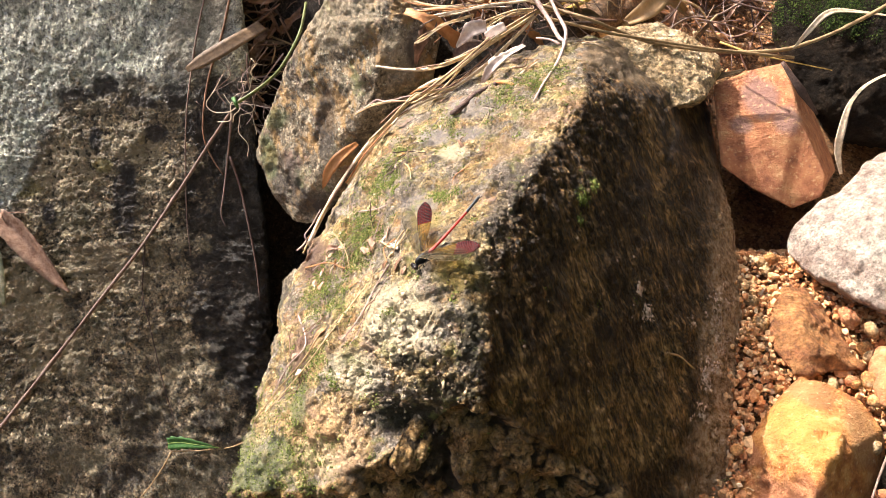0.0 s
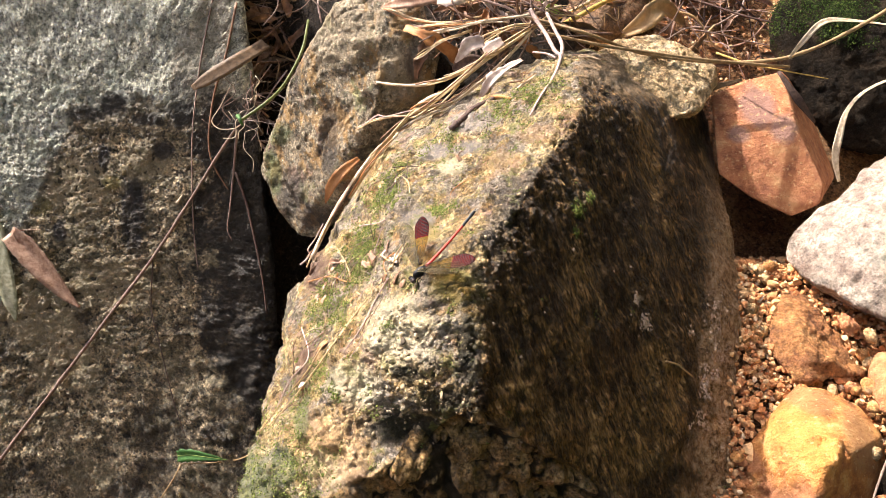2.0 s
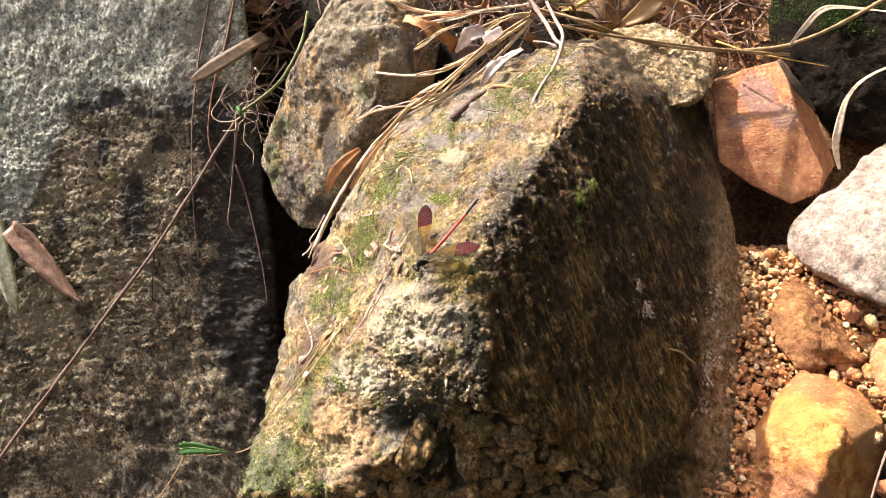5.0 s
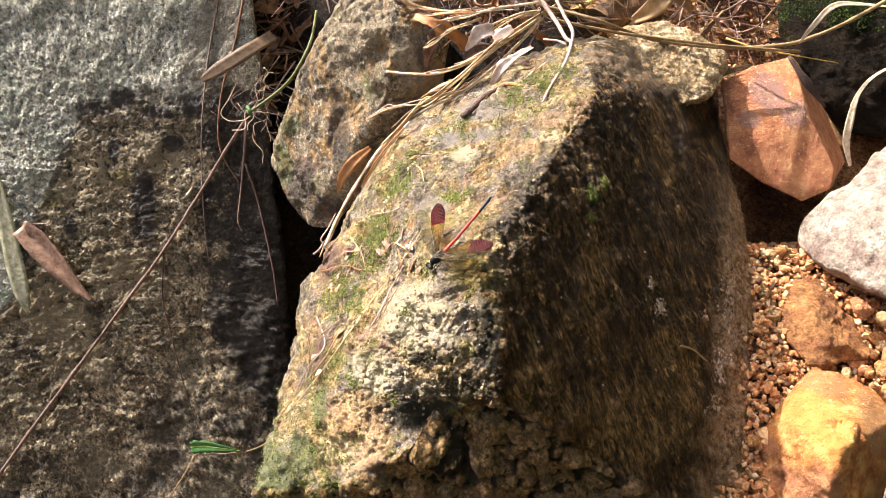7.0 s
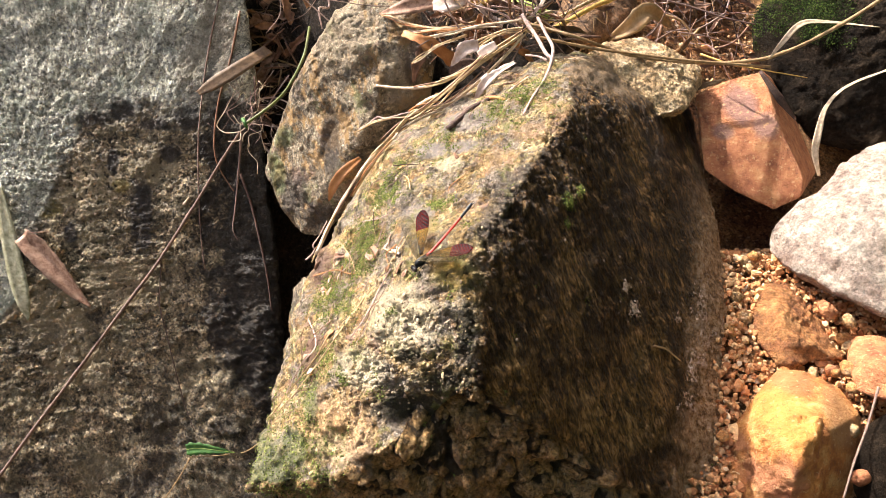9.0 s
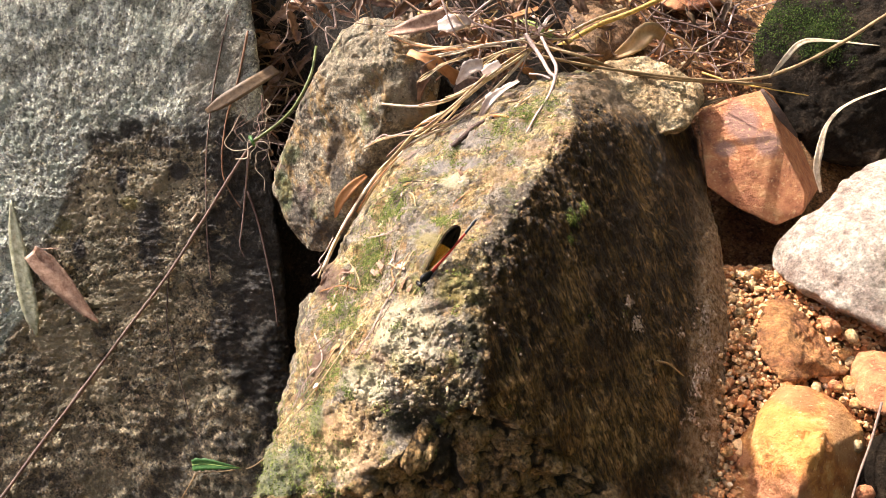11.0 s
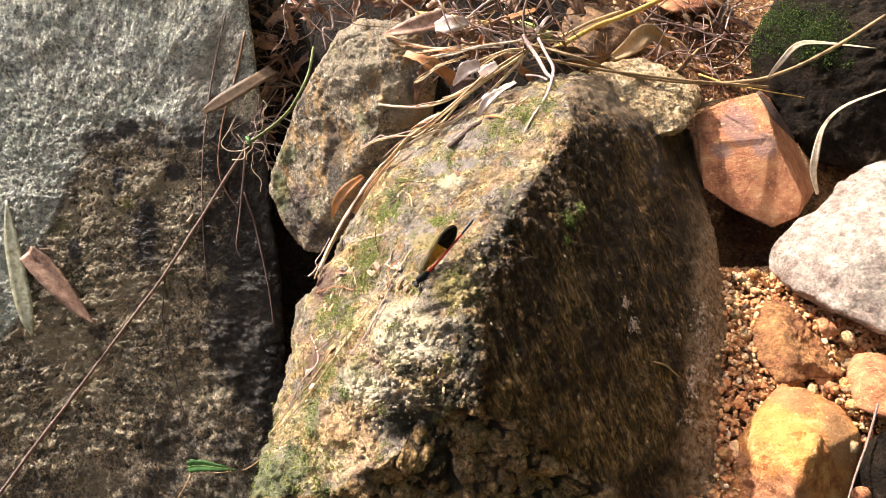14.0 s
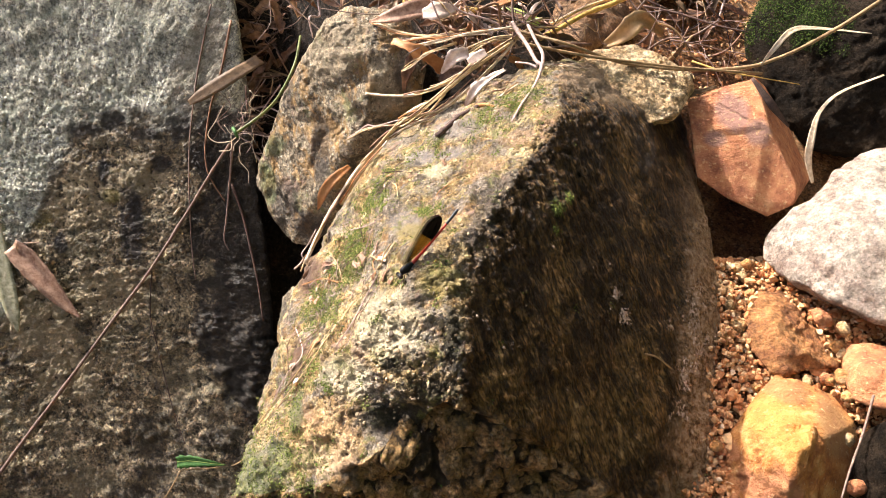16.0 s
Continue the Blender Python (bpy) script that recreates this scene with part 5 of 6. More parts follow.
def scatter_fibres():
    """Fine root hairs and broken stalks on the sunlit face, most of them lying down the slope."""
    r = random.Random(31)
    p, nr = surface(BOULDER)
    spots = [(S(-52.9, -14.9, 79.0), 0.02, 20), (S(-36.5, 0.3, 92.1), 0.02, 12), (S(-24.2, 11.8, 100.0), 0.016, 8), (S(-59.4, -45.2, 106.3), 0.014, 9), (S(-68.5, -67.1, 111.0), 0.014, 7), (S(-38.1, -31.5, 133.2), 0.02, 7), (S(-20.2, 44.6, 62.1), 0.02, 12), (S(36.3, 75.3, 66.9), 0.02, 10)]
    for at, spread, count in spots:
        close = np.nonzero((((p - np.array(at)) ** 2).sum(1) < spread ** 2) & (nr @ np.array(N) > 0.1))[0]
        for k in range(count):
            i = close[r.randrange(len(close))]
            c, up = Vector(p[i]), Vector(nr[i])
            a = r.gauss(0.98, 0.5)
            way = U * math.cos(a) + V * math.sin(a)
            way = (way - up * way.dot(up)).normalized()
            side = up.cross(way)
            length, thick = r.choice((0.003, 0.005, 0.008, 0.011)), r.choice((0.25, 0.3, 0.4, 0.6))
            bend = side * r.gauss(0, 0.18) * length
            stalk("root_hair", [c - way * length, c - way * length * 0.3 + up * 0.0008 + bend, c + way * length * 0.4 + up * 0.001 - bend, c + way * length + up * 0.0004], thick, thick * 0.6,
                  r.choice((TWIG, ROOT, LEAF_BROWN, LEAF_BROWN, TWIG, DARK_TWIG)), "fine brown root hair on the sunlit rock", "root", group="root hairs on the boulder", per=4, seed=r.randrange(999))


# ---- leaf litter behind the stones ----
def scatter_litter():
    r = random.Random(5)
    mats = [LEAF_BROWN, LEAF_BROWN, LEAF_DULL, LEAF_RUST, LEAF_PINK, LEAF_PINK, LEAF_WHITE]
    shapes = [(0.3, 0.9, 1.0, 0.8, 0.5), (0.6, 1.0, 0.7, 0.95, 0.3), (0.1, 0.75, 1.0, 0.8, 0.1), (0.9, 0.8, 1.0, 0.5, 0.7)]
    words = {LEAF_BROWN: "dark brown", LEAF_RUST: "rusty", LEAF_PINK: "pinkish-brown", LEAF_TAN: "tan", LEAF_DULL: "dull brown", LEAF_WHITE: "bleached"}
    # spots: centre along the bank, spread, leaves, twigs
    spots = [(S(-137.6, 176.7, -160.0), 0.035, 0.05, 57, 59), (S(-147.3, 225.6, -150.0), 0.05, 0.05, 37, 21), (S(-152.1, 124.2, -135.0), 0.014, 0.03, 0, 45), (S(-59.8, 220.3, -75.0), 0.07, 0.03, 44, 21),
             (S(29.9, 197.0, -45.0), 0.08, 0.03, 57, 35), (S(35.3, 154.9, -10.0), 0.04, 0.02, 23, 29), (S(59.9, 162.7, 0.0), 0.03, 0.025, 17, 35), (S(133.5, 241.8, -125.0), 0.08, 0.04, 30, 21), (S(232.7, 216.2, -150.0), 0.07, 0.05, 27, 54), (S(193.1, 165.0, -100.0), 0.03, 0.02, 10, 18)]
    for at, su, sv, leaves, twigs in spots:
        for k in range(leaves):
            c = at + U * r.gauss(0, su * 0.6) + V * r.gauss(0, sv * 0.6) + N * r.uniform(-0.012, 0.012)
            a, length = r.uniform(0, 6.28), r.choice((0.005, 0.007, 0.01, 0.013, 0.016)) * r.uniform(0.8, 1.2)
            way = (U * math.cos(a) + V * math.sin(a) * 0.7 + N * r.uniform(-0.35, 0.35)).normalized()
            bend = N * r.uniform(-0.004, 0.007)
            # background leaves picked darker, to put the shadow there into their colour
            mat = r.choice(mats if -0.1 < at.x < 0.12 and at.y < 0.2 else [LEAF_BROWN, LEAF_DULL, LEAF_BROWN, LEAF_BROWN, LEAF_BROWN, LEAF_PINK])
            leaf("dead_leaf", [c - way * length, c - way * length * 0.3 + bend, c + way * length * 0.4 + bend, c + way * length], length * 1000 * r.uniform(0.35, 0.75), mat,
                 "curled " + words[mat] + " dead leaf in the litter", group="leaf litter", face=N + U * r.uniform(-0.8, 0.8) + V * r.uniform(-0.6, 0.8),
                 fold=r.uniform(0.05, 0.6), shape=r.choice(shapes), curl=r.uniform(0, 1.2), ragged=0.35, twist=r.uniform(-1, 1), per=4, seed=r.randrange(999))
        for k in range(twigs):
            c = at + U * r.gauss(0, su * 0.6) + V * r.gauss(0, sv * 0.6) + N * r.uniform(-0.008, 0.016)
            a, length = r.uniform(0, 6.28), r.uniform(0.01, 0.045)
            way = (U * math.cos(a) + V * math.sin(a) * 0.7 + N * r.uniform(-0.3, 0.3)).normalized()
            off = U * r.uniform(-0.006, 0.006) + V * r.uniform(-0.006, 0.006) + N * r.uniform(-0.003, 0.005)
            thick = r.choice((0.5, 0.7, 0.9, 1.3, 2.0))
            stalk("twig", [c - way * length, c - way * length * 0.3 + off, c + way * length * 0.4 - off, c + way * length], thick, thick * 0.6,
                  r.choice((TWIG, ROOT, DARK_TWIG, LEAF_TAN, LEAF_BROWN, TWIG)), "thin dry twig in the leaf litter", "twig", group="litter twigs", per=4, seed=r.randrange(999))


scatter_litter()


# ---- many small pieces in one mesh ----
def lumps_mesh(name, places, sizes, ups, material, level=1, squash=0.7, rough=0.25, seed=0):
    """Small irregular stones or tufts at the places, each an island of one mesh."""
    d, me = ball(level)
    tri = np.empty(len(me.polygons) * 3, int)
    me.polygons.foreach_get("vertices", tri)
    tri = tri.reshape(-1, 3)
    r = np.random.default_rng(seed)
    m, k = len(places), len(d)
    turn = r.normal(size=(m, 3, 3))
    q, _ = np.linalg.qr(turn)
    bumps = 1 + rough * r.normal(size=(m, k)).clip(-1.6, 1.6)
    stretch = r.uniform(0.7, 1.25, size=(m, 1, 3))
    local = np.einsum("mij,kj->mki", q, d) * bumps[:, :, None] * stretch
    ups = np.asarray(ups)
    local = local - (1 - squash) * (local * ups[:, None, :]).sum(2)[:, :, None] * ups[:, None, :]
    p = np.asarray(places)[:, None, :] + local * np.asarray(sizes)[:, None, None]
    tris = (tri[None] + (np.arange(m) * k)[:, None, None]).reshape(-1, 3)
    out = mesh_of(name, p.reshape(-1, 3), tris)
    out.materials.append(material)
    return new(name, out)


def build_gravel():
    n = Nodes("gravel_grains", 0.7)
    tone = n.ramp(n.island(), [(0.0, (0.4, 0.15, 0.055)), (0.3, (0.62, 0.28, 0.11)), (0.65, (0.74, 0.42, 0.19)), (0.9, (0.78, 0.52, 0.27)), (1.0, (0.8, 0.62, 0.42))])
    c = n.mix(0.7, tone, n.ramp(n.noise(0.0015, 5, 0.7), [(0.3, 0.55), (0.7, 1.2)]), "MULTIPLY")
    mat = n.done(c, n.bump(n.noise(0.0012, 5, 0.7), 0.0004))
    r = np.random.default_rng(3)
    m = 21000
    x, y = r.uniform(0.1, 0.42, m), r.uniform(-0.2, 0.05, m)
    m2 = 1500
    x, y = np.r_[x, r.uniform(0.12, 0.42, m2)], np.r_[y, r.uniform(0.2, 0.45, m2)]
    size = np.clip(r.lognormal(-6.6, 0.36, len(x)), 0.0008, 0.005)
    z = ground_height(x, y) + r.uniform(0.0, 0.008, len(x))
    ob = lumps_mesh("gravel", np.c_[x, y, z], size, np.tile((0, 0, 1.0), (len(x), 1)), mat, 1, 0.8, 0.26, 4)
    ob.data.polygons.foreach_set("use_smooth", np.zeros(len(ob.data.polygons), bool))
    tagged(ob, "loose orange and cream gravel grains on the soil", "gravel", kind="stuff")
    return mat


build_gravel()


BROWN_GOLD = red_stone_material("gold_pebble", [(0.3, 0.15, 0.06), (0.5, 0.3, 0.13), (0.6, 0.42, 0.22), (0.66, 0.52, 0.34)], 0.006, 0.6)


def pebbles():
    r = random.Random(8)
    spots = [(S(164.2, -101.8, 84.0), 4), (S(221.6, -69.2, 70.0), 4), (S(244.5, -67.2, 65.0), 6), (S(245.5, -77.3, 70.0), 5), (S(238.7, -69.8, 62.5), 3.2), (S(193.3, -38.3, 35.0), 4), (S(197.3, -39.9, 35.0), 4.4),
             (S(192.7, -26.8, 30.0), 4), (S(205.4, -3.9, 10.0), 5), (S(212.5, -1.4, 10.0), 4.4), (S(207.9, -8.8, 12.5), 4), (S(195.0, -16.9, 22.5), 3.6), (S(185.9, -47.5, 42.5), 3.4), (S(229.8, -119.4, 105.0), 5.5),
             (S(231.2, -96.2, 95.0), 3.8), (S(253.0, -40.3, 50.0), 5), (S(196.7, -73.8, 57.5), 3.2), (S(236.9, -68.0, 60.0), 4.2), (S(248.8, -51.0, 50.0), 3.6), (S(250.6, -55.2, 52.5), 3.2)]
    for at, mm in spots:
        ob = lumps_mesh("pebble", [at], [mm / 1100], [tuple(N)], r.choice((ORANGE, ORANGE, RED, BROWN_GOLD)), 2, 0.85, 0.1, r.randrange(999))
        tagged(ob, "small rounded orange pebble among the gravel", "pebble", "pebbles")


pebbles()


def surface(ob):
    me = ob.data
    co = np.empty(len(me.vertices) * 3)
    nr = np.empty(len(me.vertices) * 3)
    me.vertices.foreach_get("co", co)
    me.vertices.foreach_get("normal", nr)
    return co.reshape(-1, 3), nr.reshape(-1, 3)


def near(p, spots):
    """How much each place belongs to the round spots on the bank (centre, radius)."""
    total = np.zeros(len(p))
    for at, radius in spots:
        away = p - np.array(at)
        away = (away @ np.array(U)) ** 2 + (away @ np.array(V)) ** 2
        total = np.maximum(total, np.exp(-away / radius ** 2))
    return total


def build_moss():
    n = Nodes("moss", 0.9)
    c = n.ramp(n.island(), [(0.0, (0.05, 0.06, 0.013)), (0.5, (0.16, 0.2, 0.04)), (1.0, (0.34, 0.37, 0.1))])
    mat = n.done(n.mix(0.6, c, n.ramp(n.noise(0.001, 4, 0.7), [(0.3, 0.5), (0.7, 1.3)]), "MULTIPLY"))
    r = np.random.default_rng(6)
    p, nr = surface(BOULDER)
    fresh = near(p, [(S(38.0, 88.0, 55.3), 0.014), (S(52.0, 97.0, 64.1), 0.016), (S(66.0, 106.0, 54.6), 0.012), (S(2.0, 74.4, 43.6), 0.014), (S(-22.0, 64.0, 24.2), 0.016), (S(-46.5, 30.0, 19.5), 0.014), (S(-36.0, 10.0, 85.5), 0.012),
                     (S(-39.5, 0.3, 91.2), 0.014), (S(-34.0, 40.0, 60.0), 0.018), (S(4.5, 26.0, 108.0), 0.006), (S(-67.1, 33.1, -66.9), 0.012), (S(-55.6, -23.9, 81.5), 0.016), (S(-62.7, -78.5, 136.4), 0.012), (S(-69.9, -105.6, 133.2), 0.03),
                     (S(-84.4, -112.6, 127.6), 0.028), (S(-79.3, -102.2, 126.4), 0.02), (S(-66.7, -94.3, 136.2), 0.016), (S(-53.0, -54.4, 121.4), 0.01), (S(-61.5, -68.4, 119.3), 0.01), (S(72.4, 25.2, 115.8), 0.004), (S(70.6, 15.3, 120.9), 0.003), (S(78.1, 32.8, 108.1), 0.003), (S(-58.0, -90.3, 141.3), 0.01)])
    patch = fbm(p, 0.009, 3, 4)
    chance = np.clip(fresh * 1.6 + (1.4 * patch) * (0.35 + 0.65 * (nr @ np.array(U) < 0.3)) - 0.5, 0, 1) * 0.42
    pick = np.nonzero((r.random(len(p)) < chance) & (nr @ np.array(N) > 0.05))[0]
    pick = r.permutation(np.repeat(pick, 3))[:38000]
    size = r.uniform(0.00014, 0.00035, len(pick))
    ob = lumps_mesh("moss", p[pick] + nr[pick] * 0.0001 + r.normal(size=(len(pick), 3)) * 0.0007, size, nr[pick], mat, 1, 1.0, 0.55, 7)
    tagged(ob, "bright green tufts of moss on the boulder", "moss", kind="stuff")
    n = Nodes("dull_moss", 0.95, 0.1)
    dull = n.done(n.ramp(n.island(), [(0.0, (0.012, 0.02, 0.006)), (0.6, (0.035, 0.055, 0.014)), (1.0, (0.1, 0.13, 0.03))]))
    p, nr = surface(MOSSY)
    chance = np.clip(near(p, [(S(253.4, 189.6, -70.0), 0.03), (S(271.5, 192.0, -65.0), 0.03), (S(292.1, 183.0, -50.0), 0.03), (S(249.4, 162.2, -75.0), 0.012)]) + 0.6 * fbm(p, 0.015, 4, 9) - 0.4, 0, 1)
    pick = np.nonzero((r.random(len(p)) < chance) & (nr @ np.array(N) > 0.0))[0]
    pick = r.permutation(np.repeat(pick, 12))[:16000]
    ob = lumps_mesh("moss", p[pick] + r.normal(size=(len(pick), 3)) * 0.0016, r.uniform(0.0002, 0.0006, len(pick)), nr[pick], dull, 1, 1.0, 0.5, 8)
    tagged(ob, "dull green moss on the dark rock", "moss", kind="stuff")
    return mat


build_moss()


def build_grains():
    """Weathered-out mineral grains that stand proud on the nose and ridge."""
    n = Nodes("mineral_grains", 0.7)
    tone = n.ramp(n.island(), [(0.0, (0.08, 0.06, 0.04)), (0.4, (0.24, 0.17, 0.1)), (0.85, (0.4, 0.31, 0.19)), (1.0, (0.56, 0.46, 0.33))])
    mat = n.done(n.mix(0.7, tone, n.ramp(n.noise(0.001, 4, 0.7), [(0.3, 0.5), (0.7, 1.3)]), "MULTIPLY"), n.bump(n.noise(0.0008, 4, 0.7), 0.0003))
    r = np.random.default_rng(12)
    p, nr = surface(BOULDER)
    chance = near(p, [(S(3.8, -42.1, 174.3), 0.03), (S(12.9, -55.2, 179.8), 0.022), (S(-10.7, -60.5, 163.6), 0.022), (S(-20.6, -39.0, 159.8), 0.025), (S(-36.3, -70.3, 150.7), 0.025), (S(13.1, -27.8, 176.3), 0.018), (S(29.2, 17.9, 150.9), 0.016),
                      (S(38.4, 34.5, 135.4), 0.014), (S(-46.4, -87.9, 150.9), 0.02)])
    chance = np.clip(chance * (1 + 1.2 * fbm(p, 0.012, 3, 2)) - 0.3, 0, 1) * 0.012
    pick = np.nonzero((r.random(len(p)) < chance) & (nr @ np.array(N) > 0.0) & (nr @ np.array(U) < 0.25))[0]
    pick = r.permutation(pick)[:4000]
    size = np.clip(r.lognormal(-7.6, 0.45, len(pick)), 0.00022, 0.0014)
    ob = lumps_mesh("grain", p[pick], size, nr[pick], mat, 2, 0.7, 0.16, 13)
    ob.parent = BOULDER
    tagged(ob, "pale and dark mineral grains", kind="stuff")
    # pale lumps, toned up to stand for grazing sun on the right margin
    pale = plain_grain("lit_crust", (0.4, 0.27, 0.18), (0.7, 0.55, 0.43), 0.002, 0.9)
    chance = near(p, [(S(169.5, -16.1, 44.8), 0.013), (S(166.0, -31.8, 54.2), 0.014), (S(167.6, -47.9, 54.3), 0.013), (S(150.7, -63.5, 78.8), 0.01), (S(143.2, -82.2, 91.7), 0.008), (S(105.8, -17.1, 99.4), 0.004), (S(110.3, -30.1, 98.8), 0.005), (S(157.9, -61.5, 71.7), 0.006), (S(142.2, -36.3, 77.3), 0.004)])
    pick = np.nonzero(r.random(len(p)) < np.clip(chance + 0.8 * fbm(p, 0.004, 3, 5) - 0.45, 0, 1) * 0.8)[0]
    ob = lumps_mesh("crust", p[pick], r.uniform(0.0002, 0.0008, len(pick)), nr[pick], pale, 1, 0.5, 0.3, 5)
    ob.parent = BOULDER
    tagged(ob, "pale crumbly crust with grazing light in its tone", kind="stuff")
    one = lumps_mesh("nodule", [S(21.0, -59.4, 180.8)], [0.0016], [tuple(N)], mat, 3, 0.9, 0.02, 3)
    one.parent = BOULDER
    tagged(one, "round pale nodule")


build_grains()
scatter_fibres()


def scatter_scraps():
    """Torn leaf scraps and bark flakes caught along the boulder's left edge."""
    r = random.Random(44)
    p, nr = surface(BOULDER)
    words = {LEAF_PINK: "pinkish-brown", LEAF_BROWN: "dark brown", LEAF_WHITE: "bleached", LEAF_RUST: "rusty"}
    for at, spread, count in ((S(-62, -8, 72), 0.012, 16), (S(-30, -4, 118), 0.012, 8), (S(-58, -50, 118), 0.01, 9), (S(-16, -8, 138), 0.007, 6), (S(0, 62, 66), 0.02, 5)):
        close = np.nonzero((((p - np.array(at)) ** 2).sum(1) < (spread * 1.6) ** 2) & (nr @ np.array(N) > 0.1))[0]
        for k in range(count if len(close) else 0):
            i = close[r.randrange(len(close))]
            c, up = Vector(p[i]), Vector(nr[i])
            a = r.gauss(0.9, 0.9)
            way = U * math.cos(a) + V * math.sin(a)
            way = (way - up * way.dot(up)).normalized()
            length = r.choice((0.0012, 0.0018, 0.0025, 0.0034))
            mat = r.choice((LEAF_PINK, LEAF_PINK, LEAF_BROWN, LEAF_WHITE, LEAF_RUST))
            leaf("leaf_scrap", [c - way * length + up * 0.0004, c + up * r.uniform(0.0006, 0.0014), c + way * length + up * 0.0005], length * 1000 * r.uniform(0.6, 1.2), mat,
                 "torn " + words[mat] + " leaf scrap on the sunlit rock", group="leaf scraps on the boulder", face=up + way * r.uniform(-0.3, 0.3), fold=r.uniform(0.05, 0.5),
                 shape=r.choice(((0.5, 1.0, 0.6, 0.3), (0.8, 0.9, 1.0, 0.4), (0.2, 1.0, 0.9))), ragged=0.35, per=4, seed=r.randrange(999))


def rootlets():
    """A loose net of fine pale roots where the shoot leaves the crevice."""
    r = random.Random(52)
    for k in range(26):
        c = S(r.gauss(-146, 9), r.gauss(112, 13), r.uniform(-112, -100))
        a, length = r.gauss(0.6, 1.0), r.uniform(0.006, 0.018)
        way = U * math.cos(a) + V * math.sin(a) + N * r.uniform(-0.2, 0.3)
        side = N.cross(way) * r.uniform(-0.5, 0.5) * length
        thick = r.choice((0.35, 0.45, 0.6, 0.9))
        stalk("rootlet", [c - way * length, c - way * length * 0.4 + side, c + way * length * 0.3 - side * 0.6, c + way * length + side * 0.8], thick, thick * 0.6,
              r.choice((ROOT, TWIG, PALE_STRAW, ROOT)), "fine pale rootlet tangled at the crevice", "root", group="rootlets at the crevice", per=5, seed=r.randrange(999))


scatter_scraps()
rootlets()


# ---- damselfly ----
def film_material(name, colour, see, rough=0.3):
    """A thin wing skin that lets part of the light through."""
    n = Nodes(name, rough, 0.1)
    n.done(n.mix(n.ramp(n.noise(0.0012, 3, 0.6), [(0.35, 0.0), (0.65, 1.0)]), colour, tuple(c * 0.7 for c in colour)))
    clear = n.tree.nodes.new("ShaderNodeBsdfTransparent")
    clear.inputs[0].default_value = (*[0.5 + 0.5 * c for c in colour], 1)
    glow = n.tree.nodes.new("ShaderNodeBsdfTranslucent")
    glow.inputs[0].default_value = (*colour, 1)
    skin = n.tree.nodes.new("ShaderNodeMixShader")
    skin.inputs[0].default_value = 0.6
    n.tree.links.new(n.bsdf.outputs[0], skin.inputs[1])
    n.tree.links.new(glow.outputs[0], skin.inputs[2])
    mixer = n.tree.nodes.new("ShaderNodeMixShader")
    mixer.inputs[0].default_value = see
    out = n.tree.nodes["Material Output"]
    n.tree.links.new(skin.outputs[0], mixer.inputs[1])
    n.tree.links.new(clear.outputs[0], mixer.inputs[2])
    n.tree.links.new(mixer.outputs[0], out.inputs[0])
    return n.mat


def plain(name, colour, rough=0.4, metal=0.0, gloss=0.5):
    n = Nodes(name, rough, gloss)
    n.bsdf.inputs["Metallic"].default_value = metal
    return n.done(n.mix(n.ramp(n.noise(0.0008, 4, 0.6), [(0.3, 0.0), (0.7, 1.0)]), colour, tuple(c * 0.6 for c in colour)), n.bump(n.noise(0.0004, 3), 0.0001))


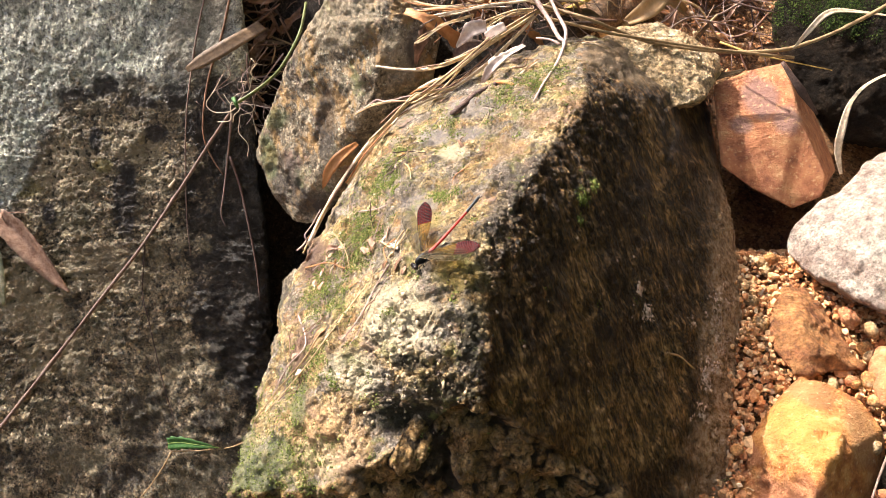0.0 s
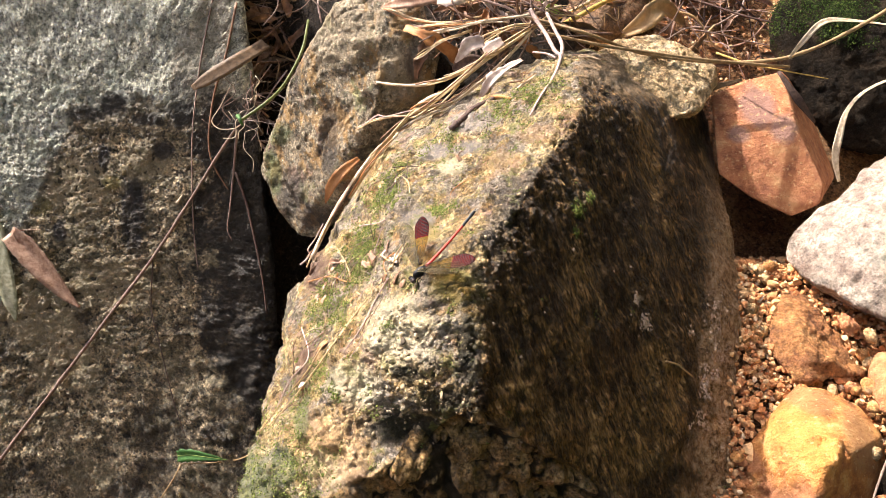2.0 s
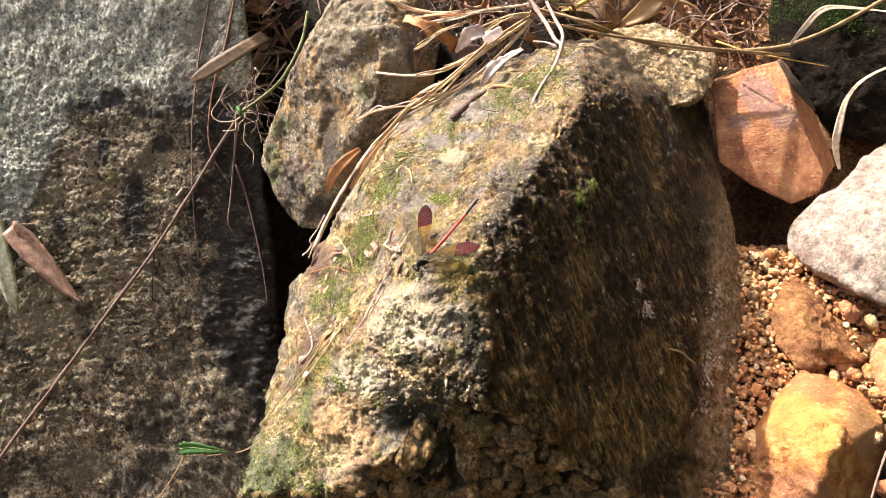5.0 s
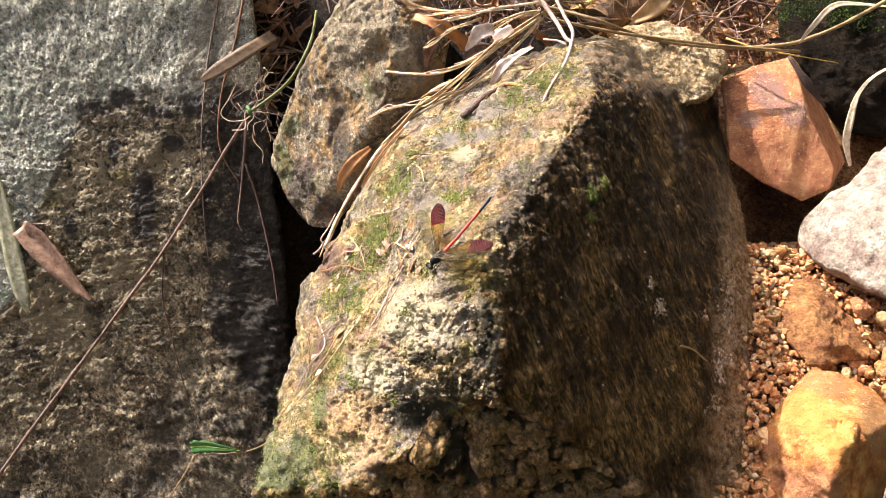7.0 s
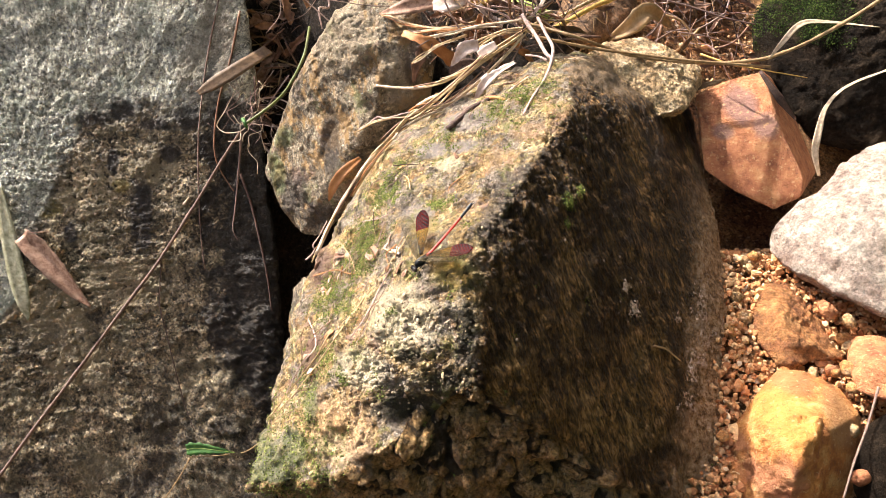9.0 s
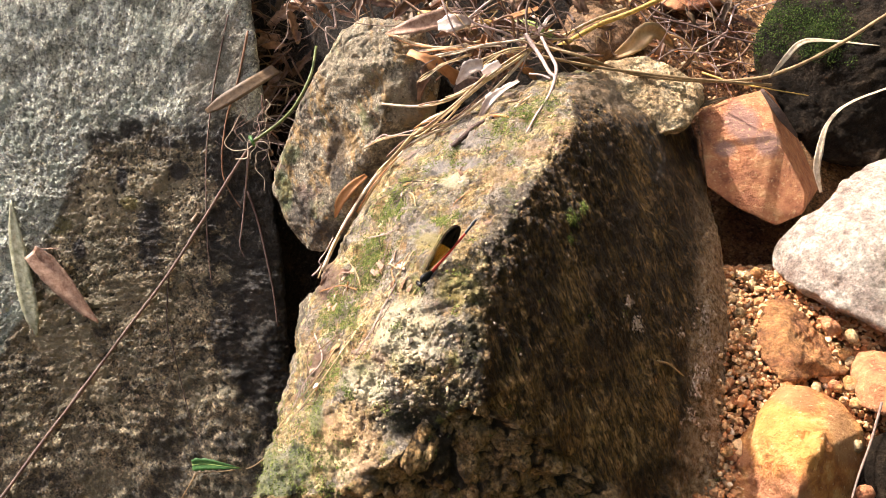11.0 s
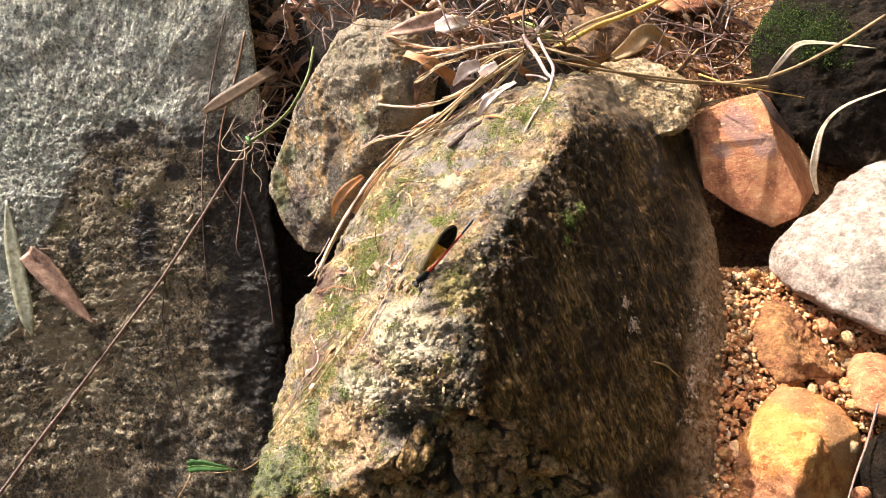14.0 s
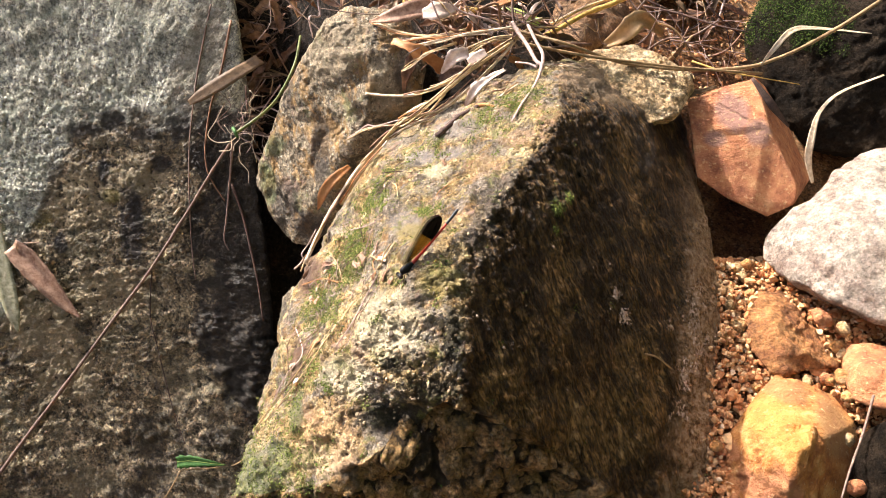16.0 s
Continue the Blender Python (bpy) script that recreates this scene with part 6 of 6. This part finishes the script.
def wing(name, length, chord, fill, patch, patch_under, veins, flip, parent, start=0.55):
    """A wing along x with its leading edge at +y: clear or amber skin, dark tip patch, raised veins."""
    def edge(t):
        lead = chord * (0.12 + 0.22 * min(1, t / 0.5) - 0.12 * max(0, (t - 0.8) / 0.2) ** 2)
        trail = -chord * (0.06 + 0.6 * math.sin(math.pi * min(1, t * 0.62 + 0.02)) ** 1.5)
        if t > 0.72:
            s = math.sqrt(max(0.0, 1 - ((t - 0.72) / 0.28) ** 2))
            mid = (lead + trail) * 0.5
            lead, trail = mid + (lead - mid) * s, mid + (trail - mid) * s
        return lead, trail
    up = -1 if flip else 1

    def skin(t0, t1, mats, z, nx=18, ny=5, thick=0.00005):
        verts, faces = [], []
        for side in (0, 1):
            for i in range(nx + 1):
                t = t0 + (t1 - t0) * i / nx
                a, b = edge(min(t, 0.999))
                for j in range(ny + 1):
                    y = b + (a - b) * j / ny
                    ripple = 0.00012 * math.sin(j * 2.4 + i * 0.3)
                    verts.append((t * length, y, up * (z + ripple + (thick if side == 0 else 0.0))))
        row = ny + 1
        off = (nx + 1) * row
        for i in range(nx):
            for j in range(ny):
                a = i * row + j
                faces.append((a, a + row, a + row + 1, a + 1))
        top = len(faces)
        faces += [tuple(off + v for v in f[::-1]) for f in faces]
        if flip:
            faces = [f[::-1] for f in faces]
        me = bpy.data.meshes.new("skin")
        me.from_pydata(verts, [], faces)
        for m in mats:
            me.materials.append(m)
        if len(mats) > 1:
            me.polygons.foreach_set("material_index", [0] * top + [1] * top)
        me.update()
        return me
    ob = new(name, skin(0.0, start if patch else 1.0, [fill], 0))
    ob.parent = parent
    if patch:
        tip = new("tip_patch", skin(start, 1.0, [patch, patch_under], 0))
        tip.parent = ob
        tagged(tip, "dark iridescent red-black wing patch")
    verts, faces = [], []

    def vein(pts, rad):
        v, f = tube_mesh([Vector(p) for p in pts], rad, rad * 0.6, 4, per=3, wobble=0)
        k = len(verts)
        verts.extend(v)
        faces.extend(tuple(k + q for q in g) for g in f)
    for share in (1.0, 0.86, 0.7, 0.55, 0.4, 0.25, 0.1, 0.0):
        pts = []
        for i in range(9):
            t = 0.01 + 0.98 * i / 8
            a, b = edge(t)
            pts.append((t * length, b + (a - b) * share, up * 0.0002))
        vein(pts, (0.00013 if share in (1.0, 0.86) else 0.00007) * (1 if patch else 0.5))
    rows = 28 if patch else 10
    for k in range(rows):
        t = 0.12 + 0.86 * k / rows
        a, b = edge(t)
        a2, b2 = edge(min(t + 0.02, 0.99))
        thick = 0.0002 if patch and t > start else 0.000025
        vein([(t * length, b + (a - b) * 0.02, up * 0.0002), ((t + 0.012) * length, (a + b) / 2, up * 0.00022), ((t + 0.005) * length, a, up * 0.0002)], thick)
    mesh_thing("venation", verts, faces, veins, parent=ob)
    return ob


def build_damselfly():
    black = plain("damselfly_black", (0.01, 0.01, 0.011), 0.5, 0.0, 0.25)
    dark = plain("damselfly_tip", (0.02, 0.022, 0.03), 0.35)
    red = plain("damselfly_red", (0.62, 0.035, 0.015), 0.35)
    eye_mat = plain("damselfly_eye", (0.03, 0.018, 0.014), 0.15)
    amber = film_material("amber_wing", (0.7, 0.46, 0.06), 0.86)
    clear = film_material("clear_wing", (0.6, 0.58, 0.5), 0.99)
    vein_mat = plain("forewing_veins", (0.2, 0.15, 0.07), 0.5)
    ruby = plain("ruby_patch", (0.17, 0.004, 0.004), 0.6, 0.0, 0.04)
    under = plain("dark_patch", (0.008, 0.005, 0.004), 0.5, 0.0, 0.1)
    body = tagged(new("damselfly"), "black and red damselfly with amber wings on the boulder", "damselfly")
    foot = BODY_AT
    ahead = (-0.67 * U - 0.742 * V + 0.0 * N).normalized()
    back = -0.61 * U + 0.55 * V + 0.57 * N
    back = (back - ahead * back.dot(ahead)).normalized()
    side = ahead.cross(back)
    body.matrix_world = Matrix(((side.x, ahead.x, back.x, foot.x), (side.y, ahead.y, back.y, foot.y), (side.z, ahead.z, back.z, foot.z), (0, 0, 0, 1)))

    def lump(name, at, size, mat, label="", tilt=0.0, parent=body):
        d, me0 = ball(3)
        p = d * np.array(size)
        c, s = math.cos(tilt), math.sin(tilt)
        p = np.c_[p[:, 0], p[:, 1] * c - p[:, 2] * s, p[:, 1] * s + p[:, 2] * c] + np.array(at)
        me = me0.copy()
        me.vertices.foreach_set("co", p.ravel())
        me.update()
        me.materials.clear()
        me.materials.append(mat)
        ob = new(name, me)
        ob.parent = parent
        return tagged(ob, label)
    mm = 0.00094
    head = lump("head", (0, 7.6 * mm, 0.3 * mm), (1.5 * mm, 1.2 * mm, 1.2 * mm), black, "glossy black head")
    for x in (-1.75, 1.75):
        lump("eye", (x * mm, 7.7 * mm, 0.5 * mm), (1.0 * mm, 1.1 * mm, 1.15 * mm), eye_mat, "large dark eye", parent=head)
        mesh_thing("antenna", *tube_mesh([Vector((x * 0.35 * mm, 8.6 * mm, 0.9 * mm)), Vector((x * 0.7 * mm, 9.8 * mm, 1.4 * mm)), Vector((x * 0.9 * mm, 10.6 * mm, 1.3 * mm))], 0.00012, 0.00005, 5), black, parent=head)
    lump("neck", (0, 6.2 * mm, 0), (0.8 * mm, 1.3 * mm, 0.8 * mm), black)
    lump("thorax", (0, 2.4 * mm, 0.1 * mm), (1.75 * mm, 4.2 * mm, 2.3 * mm), black, "dull black thorax", tilt=0.28)
    # abdomen: ten segments, red and then black
    ys = [-1.0, -4.4, -8.7, -13.2, -17.6, -21.9, -25.8, -29.0, -31.3, -33.0, -34.5]
    for k in range(10):
        a, b = ys[k], ys[k + 1]
        rad = 0.72 + (0.18 if k in (0, 8) else 0) - (0.08 if 3 <= k <= 5 else 0)
        h = lambda y: (-0.3 - 0.02 * (-y) + 0.0016 * y * y) * mm
        pts = [Vector((0, (a + (b - a) * t) * mm, h(a + (b - a) * t))) for t in (0, 0.15, 0.5, 0.85, 1)]
        seg = mesh_thing("abdomen_segment", *tube_mesh(pts, rad * mm * 1.02, rad * mm * 0.94, 10, per=3, wobble=0.02, seed=k), red if k < 6 else dark, parent=body)
        if k in (0, 6):
            tagged(seg, "bright red abdomen segment" if k == 0 else "blue-black abdomen segment")
    for x in (-1, 1):
        mesh_thing("appendage", *tube_mesh([Vector((0.3 * x * mm, -34.4 * mm, 0.6 * mm)), Vector((0.8 * x * mm, -35.3 * mm, 0.7 * mm)), Vector((0.4 * x * mm, -36.0 * mm, 0.6 * mm))], 0.00018, 0.0001, 5), dark, parent=body)
    for x in (-1, 1):
        for k, (y0, y1, y2, reach) in enumerate(((5.0, 7.5, 9.0, 3.6), (4.0, 5.0, 5.6, 4.8), (2.6, 0.8, -1.6, 5.0))):
            mesh_thing("leg", *tube_mesh([Vector((x * 0.9 * mm, y0 * mm, -1.4 * mm)), Vector((x * reach * 0.55 * mm, (y0 + y1) / 2 * mm, -0.4 * mm)), Vector((x * reach * 0.8 * mm, y1 * mm, -2.2 * mm)),
                                          Vector((x * reach * mm, y2 * mm, -4.2 * mm))], 0.00026, 0.00012, 6, per=5), black, parent=body)
    wings = []
    for x in (1, -1):
        hind = wing("hindwing", 27 * mm, 7.3 * mm, amber, ruby, under, black, x < 0, body, 0.56)
        fore = wing("forewing", 28 * mm, 7.2 * mm, clear, None, None, vein_mat, x < 0, body)
        tagged(hind, "amber hindwing with dark tip")
        tagged(fore, "clear glassy forewing")
        wings.append((hind, fore, x))
    return wings


BODY_AT = S(-0.7, -2.2, 164.6)
WINGS = build_damselfly()


def wing_pose(root, along, lead):
    along = Vector(along).normalized()
    lead = Vector(lead)
    lead = (lead - along * lead.dot(along)).normalized()
    up = along.cross(lead)
    return Matrix(((along.x, lead.x, up.x, root[0]), (along.y, lead.y, up.y, root[1]), (along.z, lead.z, up.z, root[2]), (0, 0, 0, 1)))


def motions():
    for hind, fore, x in WINGS:
        for ob, root, spread, shut in ((hind, (0.0007 * x, 0.0002, 0.0018), ((23, -17, 5) if x > 0 else (-20, -17.5, -5)), (0.25 * x, -26.3, 5.5)),
                                       (fore, (0.0007 * x, 0.0026, 0.0022), ((25, -10, 7) if x > 0 else (-22, -13, -1)), (0.2 * x, -26.0, 6.3))):
            flat_open = wing_pose(root, spread, (0, 1, 0.1) if x > 0 else (0, 1, 0.15))
            half = wing_pose(root, (13 * x, -20, 9), (-0.4 * x, 0.5, 0.75))
            closed = wing_pose(root, shut, (0, 0.2, 1))
            walk(ob, [(0.0, flat_open), (10.5, flat_open), (10.63, half), (10.77, closed), (16.0, closed)])


motions()
